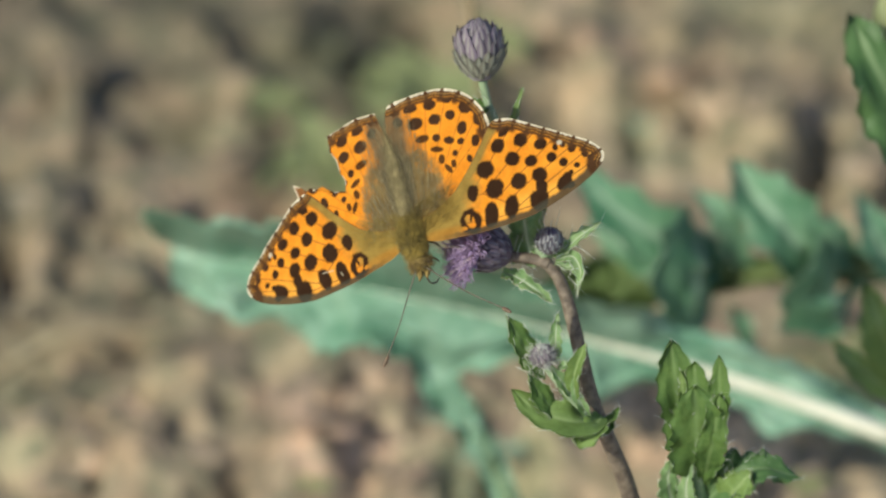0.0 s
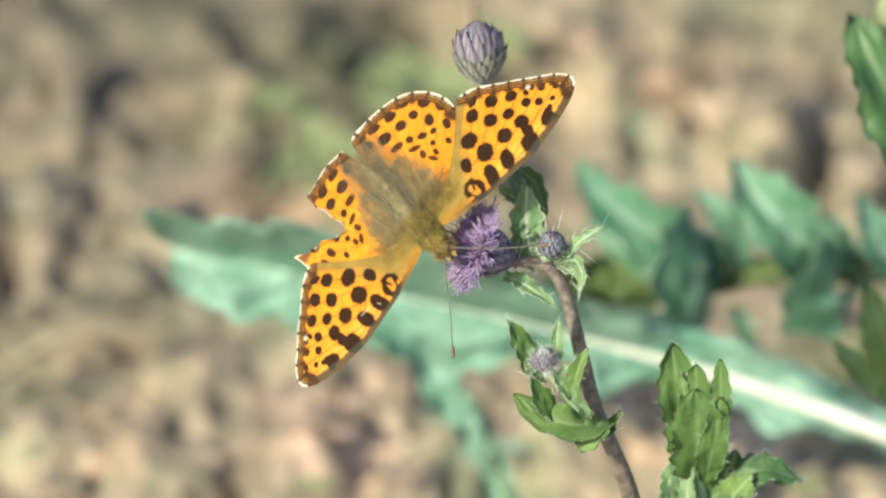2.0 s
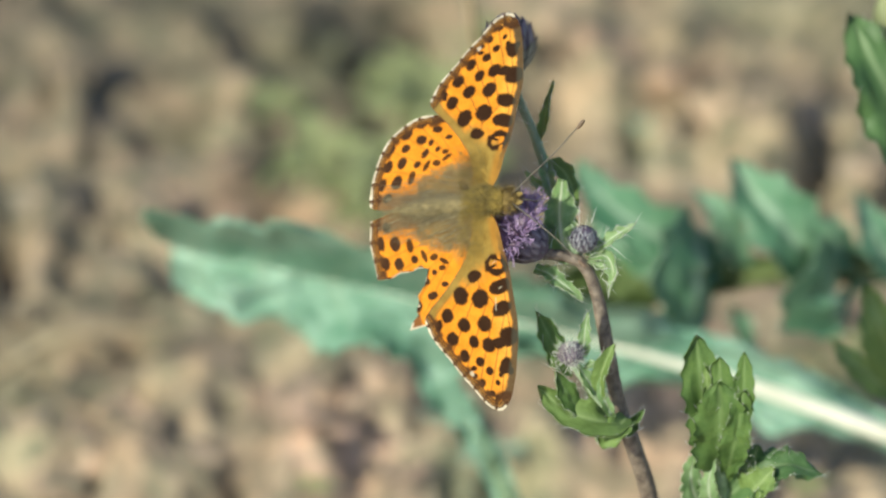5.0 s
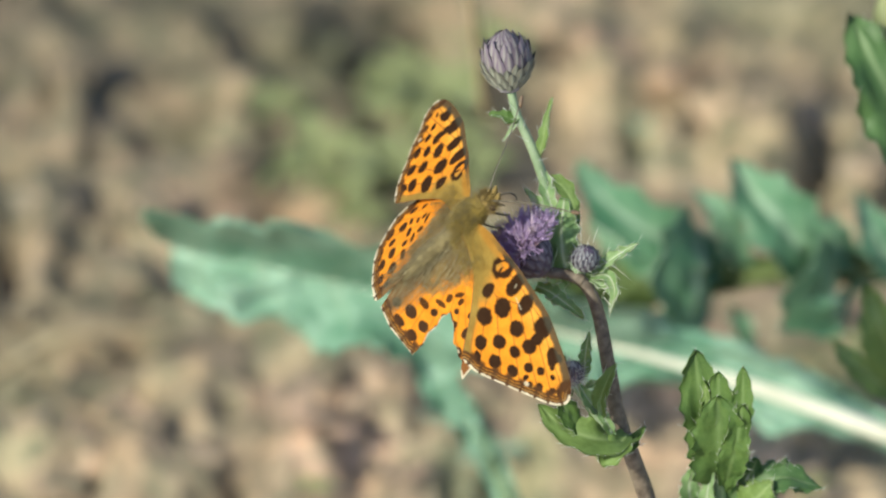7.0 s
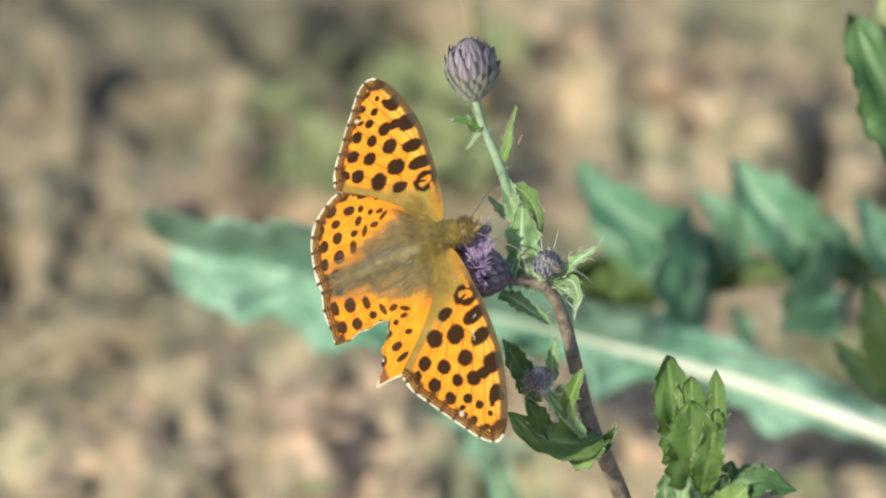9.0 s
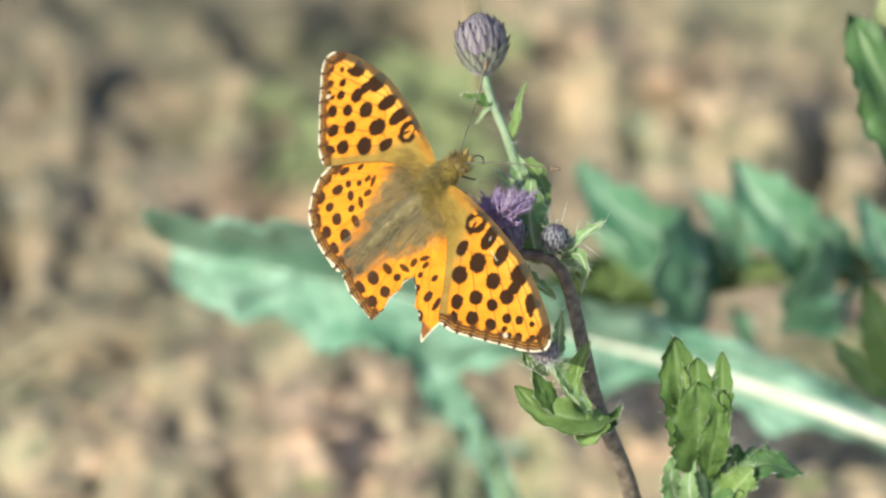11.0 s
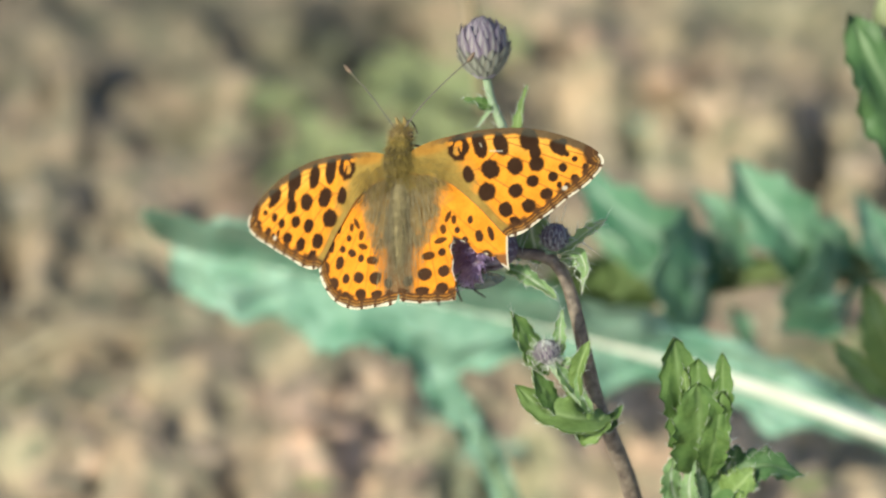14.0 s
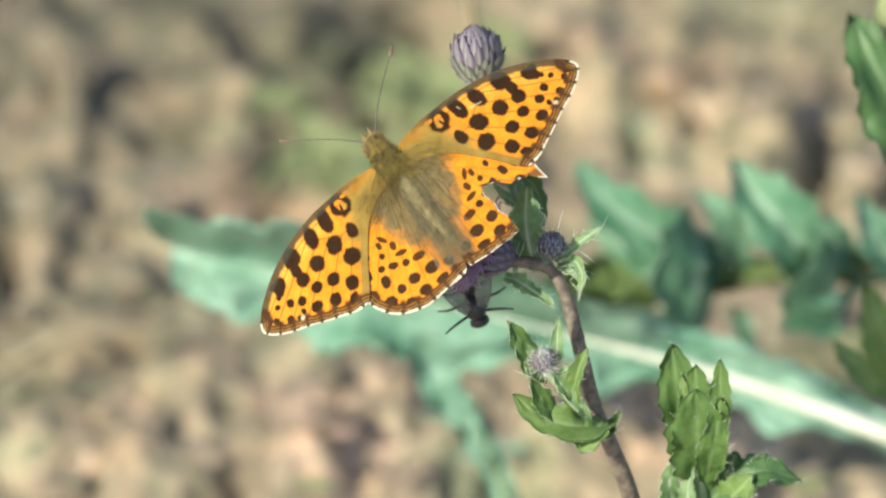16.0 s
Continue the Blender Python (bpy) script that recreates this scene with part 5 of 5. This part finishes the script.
    for _ in range(1200):
        t, q = rnd.random() ** 1.2, rnd.uniform(-0.3, math.pi + 0.3)
        r = 1.08 * math.sin(math.pi * min(1, 0.30 + 0.69 * t)) ** 0.55
        p = Vector((r * math.cos(q) * 0.9, -1.2 - 12.0 * t, r * math.sin(q) * 0.88 - 0.5 - 0.1 * t * t))
        d = Vector((0.45 * math.cos(q) + rnd.gauss(0, 0.15), -1, 0.3 * math.sin(q) + rnd.gauss(0, 0.12))).normalized()
        rows.append((p * MM, (p + d * rnd.uniform(0.6, 1.5)) * MM))
    fur("fur", abdomen, rows, FUR_TAN, 0.000018)
    rows = []
    for _ in range(700):
        d = Vector((rnd.gauss(0, 1), rnd.gauss(0, 1) + 0.2, rnd.gauss(0, 1) * 0.8 + 0.3)).normalized()
        p = Vector((d.x * 1.0, d.y * 0.9, d.z * 0.9))
        rows.append((p * MM, (p + (d + Vector((0, 0.4, 0.2))).normalized() * rnd.uniform(0.5, 1.2)) * MM))
    fur("fur", hd, rows, FUR_TAWNY, 0.000035)


build_body()

# ---- the small dark fly ----
FM = 0.00135
fly = thing("fly", Matrix.Translation(place((0, 0, 0))) @ TILT, "small black fly with smoky grey wings", "fly")
ob = part("abdomen", blob(FM, (1.0, 1.8, 0.85), 3, 0.05, 3, 2), FLY_BLACK, fly)
ob.location = (0, -0.00216, 0)
ob = part("thorax", blob(FM, (1.0, 1.15, 0.95), 3, 0.05, 3, 3), FLY_BLACK, fly)
ob.location = (0, 0.00149, 0.00027)
ob = part("head", blob(FM, (0.85, 0.55, 0.75), 3, 0.03, 3, 4), FLY_BLACK, fly)
ob.location = (0, 0.00324, 0)
for s in (-1, 1):
    w = part("wing", leaf_mesh("wing", [Vector((s * 0.00081, 0.00162, 0.00149)), Vector((s * 0.00189, -0.00135, 0.00189)), Vector((s * 0.00216, -0.00351, 0.00162)), Vector((s * 0.00230, -0.00513, 0.00135))], 0.00203, (0, 0, 1), FLY_WING, teeth=1, depth=0.0, fold=0.0, wave=0.02, seed=2, thick=0.00004), FLY_WING, fly, "smoky grey wing")
    for k in range(3):
        y0 = 0.00243 - 0.00149 * k
        part("leg", mesh_of("leg", *tube([Vector((s * 0.00108, y0, -0.00081)), Vector((s * 0.00283, y0 + 0.00040 * (1 - k), -0.00040)), Vector((s * 0.00405, y0 + 0.00122 * (1 - k), -0.00216))], [0.00019, 0.00016, 0.00011], 6), FLY_BLACK), FLY_BLACK, fly)


# ---- what moves ----
def sway(base, sx, sy, tx, ty):
    """A plant bent to the side and to or from the lens about its foot, which gives a little."""
    return Matrix.Translation(place(base + Vector((tx * G, -ty * G, 0)))) @ TILT @ Matrix.Rotation(-sx, 4, "Z") @ Matrix.Rotation(sy / RISE, 4, "X")


def perch(x, y, turn, nod, lean, w):
    return Matrix.Translation(place(flat(x, y, w))) @ TILT @ pose(0, 0, 0, 0, 0, turn) @ pose(0, 0, 0, nod) @ pose(0, 0, 0, 0, lean)


def hinge(side, lift, sweep, drop=0.0):
    return pose(side * 0.00064, 0, drop) @ pose(0, 0, 0, 0, -side * lift) @ pose(0, 0, 0, 0, 0, side * sweep)


def slack(side, t):
    """The whole hind wing hangs below its forewing, by angles fitted to the camera's view."""
    return 0.0 if side > 0 or t > 10 else -6.0 if t > 5 else -3.5 if t >= 2 else -2.0


def motions():
    # seconds, bend to the side, bend to the lens, foot right, foot down
    bends = (
        (0, -0.0007, -0.0134, 0.7, 15.6),
        (0.5, -0.0082, 0.0053, 3.2, -2.1),
        (1, -0.0069, -0.0033, 6.7, -0.6),
        (1.5, 0.0000, -0.0000, -0.0, 0.0),
        (2, 0.0026, 0.0031, -2.5, -4.3),
        (2.5, 0.0083, 0.0041, -5.9, 0.5),
        (3, 0.0504, 0.0262, -32.4, -16.4),
        (3.5, 0.0528, 0.0061, -38.5, 0.2),
        (4, 0.0770, -0.0002, -57.8, 10.0),
        (4.2, 0.0423, -0.0102, -23.7, 13.8),
        (6.3, 0.0785, -0.0179, -67.2, 39.2),
        (6.5, 0.0499, 0.0046, -52.3, 26.2),
        (7, 0.0605, 0.0271, -43.7, -10.3),
        (7.5, 0.1072, 0.0091, -87.8, -8.9),
        (8, 0.0542, 0.0427, -52.8, -35.9),
        (8.5, 0.0196, 0.0443, -19.8, -40.3),
        (9, 0.0055, 0.0412, -15.6, -36.4),
        (9.2, 0.0058, -0.0049, -0.6, 2.7),
        (11.3, 0.0167, -0.0064, -21.7, 2.8),
        (11.5, 0.0122, 0.0062, -18.1, -5.0),
        (12, 0.0052, 0.0101, -3.1, -6.7),
        (12.5, 0.0005, 0.0151, 2.2, -16.2),
        (13, 0.0074, 0.0116, 3.6, -12.6),
        (13.5, 0.0311, -0.0142, -13.2, 14.1),
        (14, 0.0112, -0.0214, -11.2, 25.0),
        (14.5, 0.0103, -0.0075, -13.3, 12.6),
        (15, 0.0086, 0.0127, -10.7, -4.5),
        (15.5, 0.0080, 0.0009, -8.2, 6.2),
        (16, 0.0021, 0.0018, -1.7, -0.9),
    )
    walk(thistle, [(t, sway(BASE, *r)) for t, *r in bends])
    walk(shoot, [(t, sway(SBASE, *r)) for t, *r in (
        (0, 0.0042, -0.0056, -7.3, 4.7),
        (0.5, -0.0073, 0.0009, 1.7, 4.6),
        (1, -0.0016, -0.0020, -0.3, 0.9),
        (1.5, 0.0000, 0.0000, -0.0, -0.0),
        (2, 0.0026, -0.0016, -3.0, 2.6),
        (2.5, 0.0026, 0.0023, 1.8, -0.6),
        (3, 0.0206, 0.0136, 7.7, -6.2),
        (3.5, 0.0172, 0.0051, 11.1, -8.6),
        (4, 0.0276, 0.0063, 11.9, -14.2),
        (4.2, 0.0199, 0.0013, 7.7, -11.4),
        (6.3, 0.0282, 0.0061, 8.7, -16.9),
        (6.5, 0.0170, 0.0166, -6.1, -11.1),
        (7, 0.0245, 0.0204, 2.4, -18.6),
        (7.5, 0.0389, 0.0125, 8.8, -25.6),
        (8, 0.0156, 0.0207, 1.4, -16.8),
        (8.5, 0.0056, 0.0195, 0.3, -11.3),
        (9, 0.0005, 0.0146, -8.6, -2.3),
        (9.2, 0.0057, -0.0000, -5.2, -6.8),
        (11.3, 0.0010, -0.0041, 0.0, -4.2),
        (11.5, -0.0009, 0.0025, -0.0, -3.2),
        (12, 0.0042, 0.0066, -3.9, -3.0),
        (12.5, 0.0020, 0.0066, -2.1, -2.1),
        (13, 0.0081, 0.0079, -0.2, -5.3),
        (13.5, 0.0209, -0.0048, -0.7, -5.3),
        (14, 0.0070, -0.0028, -6.2, -4.8),
        (14.5, 0.0030, -0.0020, -3.2, 2.1),
        (15, 0.0003, 0.0078, 0.2, -1.0),
        (15.5, 0.0011, 0.0028, 0.4, 0.5),
        (16, -0.0004, 0.0027, 1.1, -2.7),
    )])
    # seconds, swing right, swing down
    walk(stalk, [(t, Matrix.Translation(NODE + Vector((0, -d * G, 0))) @ Matrix.Rotation(-r / 369, 4, "Z")) for t, r, d in (
        (0, 3.6, -0.2),
        (0.5, 0.7, 0.1),
        (1, 2.9, -0.5),
        (1.5, 0.0, 0.0),
        (2, -0.4, 1.0),
        (2.5, -3.9, 0.4),
        (3, -21.2, 1.5),
        (3.5, -23.9, -3.9),
        (4, -26.7, -11.4),
        (4.2, -18.1, -14.4),
        (6.3, -30.7, 2.8),
        (6.5, -26.7, -0.2),
        (7, -31.2, -4.9),
        (7.5, -40.6, 0.6),
        (8, -26.4, 2.0),
        (8.5, -10.9, 1.4),
        (9, -6.5, 2.5),
        (9.2, 2.1, -3.5),
        (11.3, -10.1, -4.4),
        (11.5, -11.2, 0.1),
        (12, -3.7, 5.0),
        (12.5, -3.1, 7.1),
        (13, -2.5, 9.6),
        (13.5, -5.0, -0.2),
        (14, -2.9, 0.5),
        (14.5, -7.3, 3.6),
        (15, -6.8, 7.5),
        (15.5, -7.6, 5.7),
        (16, -4.0, 5.3),
    )])
    # the open flower nods under the butterfly: seconds and the way it faces
    walk(flower, [(t, Matrix.Translation(FOOT) @ Vector((0, 0, 1)).rotation_difference(Vector(a).normalized()).to_matrix().to_4x4()) for t, *a in (
        (0, -0.85, 0.30, 0.22), (1.5, -0.85, 0.28, 0.22), (2, -0.84, 0.28, 0.34), (2.5, -0.84, 0.32, 0.40), (3, -0.80, 0.42, 0.40), (4.2, -0.80, 0.42, 0.40), (6.5, -0.6, 0.55, 0.3),
        (7.5, -0.6, 0.6, 0.3), (8.5, -0.8, 0.35, 0.3), (9.2, -0.85, 0.25, 0.3), (11.3, -0.5, 0.8, 0.25), (12.5, -0.5, 0.85, 0.2), (13, -0.7, 0.45, 0.25), (13.5, -0.85, 0.28, 0.3), (14.5, -0.85, 0.2, 0.3), (15.5, -0.75, 0.35, 0.3), (16, -0.75, 0.3, 0.3))])
    # seconds, x, y, turn, nod, lean, lift of the left and right wings, sweep of both forewings and both hindwings
    rows = (
        (0, 727.0, 415.5, -165.1, 20.7, 22.5, -9.6, -9.8, 4.8, 0.7, 2.6, 1.9),
        (0.5, 710.3, 438.1, -163.0, 21.6, 22.1, -9.2, -8.6, 6.4, 2.3, 3.4, 2.5),
        (1, 714.9, 413.8, -162.0, 25.9, 21.8, -9.5, -9.2, 6.4, 1.7, 3.1, 2.3),
        (1.5, 732.2, 425.4, -155.7, 27.1, 20.7, -7.9, -9.0, 5.7, 0.2, 2.4, 1.5),
        (2, 750.4, 405.3, -135.8, 32.8, 10.8, -9.2, -8.2, 7.7, 4.4, 3.3, 1.6),
        (2.5, 754.5, 410.2, -123.1, 41.2, 7.4, -9.1, -9.4, 7.7, 2.7, 4.5, 1.0),
        (3, 835.1, 429.5, -111.4, 39.1, 3.4, -10.9, -11.3, 10.5, 3.6, 4.3, 1.3),
        (3.5, 841.7, 398.1, -104.2, 37.3, -0.5, -13.8, -13.3, 9.5, 4.5, 4.0, 1.4),
        (4, 882.3, 385.5, -96.6, 35.1, -2.6, -15.5, -13.6, 7.8, 3.5, 3.8, 2.5),
        (4.2, 840.3, 365.5, -96.6, 35.1, -2.6, -15.5, -13.6, 7.8, 3.5, 3.8, 2.5),
        (6.3, 875.3, 357.3, -57.6, 28.7, -25.8, -19.3, -16.6, 4.1, 5.2, 0.0, 0.9),
        (6.5, 809.3, 399.3, -57.6, 28.7, -25.8, -19.3, -16.6, 4.1, 5.2, 0.0, 0.9),
        (7, 822.7, 387.5, -46.8, 28.5, -33.5, -25.1, -17.9, 0.4, 0.6, 0.0, 1.8),
        (7.5, 889.0, 333.0, -44.9, 20.1, -31.2, -29.9, -23.8, -2.0, 0.8, 0.0, 1.6),
        (8, 836.8, 391.8, -62.5, 20.4, -28.7, -19.7, -16.9, -3.1, 3.7, 0.0, -1.0),
        (8.5, 802.8, 412.4, -66.2, 21.7, -24.7, -16.9, -15.3, -3.3, 5.0, 0.0, -1.4),
        (9, 773.5, 423.6, -66.3, 22.8, -21.8, -9.3, -10.2, -3.8, 5.9, 0.0, -1.2),
        (9.2, 779.5, 349.6, -66.3, 22.8, -21.8, -9.3, -10.2, -3.8, 5.9, 0.0, -1.2),
        (11.3, 763.7, 320.7, -41.8, 16.9, -29.7, -6.3, -5.8, 1.0, 7.0, -0.1, 0.9),
        (11.5, 748.7, 338.7, -37.8, 16.9, -29.7, -6.3, -5.8, 1.0, 7.0, -0.1, 0.9),
        (12, 749.1, 337.2, -27.6, 9.7, -29.2, -8.6, -8.4, 1.1, 9.8, -0.2, 0.9),
        (12.5, 719.2, 343.6, -17.6, 6.4, -29.2, -10.1, -10.7, 0.2, 7.3, -1.1, 1.9),
        (13, 759.1, 311.6, -19.6, -1.1, -34.9, -14.8, -12.0, 0.5, 9.3, -0.1, 0.3),
        (13.5, 779.1, 267.0, -20.1, -5.7, -36.4, -18.8, -14.5, -2.8, 6.2, -0.4, 0.4),
        (14, 705.5, 291.6, -0.2, -9.7, -28.4, -13.3, -12.2, -1.0, 7.4, 1.1, -0.4),
        (14.5, 703.2, 310.9, 11.0, -14.6, -23.7, -9.8, -8.9, -1.6, 6.0, 0.5, 0.1),
        (15, 701.3, 314.0, 13.4, -23.1, -22.4, -8.0, -4.8, -6.5, 0.8, 1.0, -0.7),
        (15.5, 704.0, 295.4, 30.1, -24.1, -5.3, -7.8, -10.9, -4.0, -1.0, 1.2, -0.1),
        (16, 692.6, 293.1, 38.6, -24.1, -3.9, -6.3, -8.4, -1.3, 0.2, 1.9, -1.1),
    )
    # it rides on the flower, to and from the lens
    ride = {b[0]: 0.0048 + 0.106 * b[2] / RISE for b in bends}
    ride[7.5] += 0.0035
    ride[7] += 0.001
    walk(butterfly, [(t, perch(x, y, turn, nod, lean, ride[t])) for t, x, y, turn, nod, lean, *_ in rows])
    for side, nm, i in ((-1, "left", 0), (1, "right", 1)):
        walk(WINGS[nm, "fore"], [(r[0], hinge(side, r[6 + i], r[8 + i])) for r in rows])
        walk(WINGS[nm, "hind"], [(r[0], hinge(side, r[6 + i] + slack(side, r[0]), r[10 + i], -0.0003)) for r in rows])
    # the fly comes in from the side and settles under the flower
    walk(fly, [(t, perch(x, y, turn, nod, 0, w)) for t, x, y, turn, nod, w in (
        (0, 2100, 700, 0, -55, -0.1975),
        (9.3, 2100, 700, 0, -55, -0.1975),
        (9.8, 1800, 600, 90, -30, -0.0800),
        (10.6, 900, 520, 165, -10, -0.0060),
        (11.3, 790, 500, 180, -10, -0.0055),
        (11.5, 775, 505, 180, -10, -0.0055),
        (12, 772, 508, 180, -10, -0.0055),
        (12.5, 778, 510, 180, -10, -0.0055),
        (13, 808, 494, 178, -10, -0.0055),
        (13.5, 834, 480, 172, -10, -0.0055),
        (14, 815, 470, 100, -10, -0.0055),
        (14.5, 838, 486, 25, -10, -0.0055),
        (15, 850, 502, 10, -10, -0.0055),
        (15.5, 858, 506, -8, -10, -0.0055),
        (15.75, 845, 515, -90, -10, -0.0055),
        (16, 832, 522, -160, -10, -0.0055),
    )])


motions()
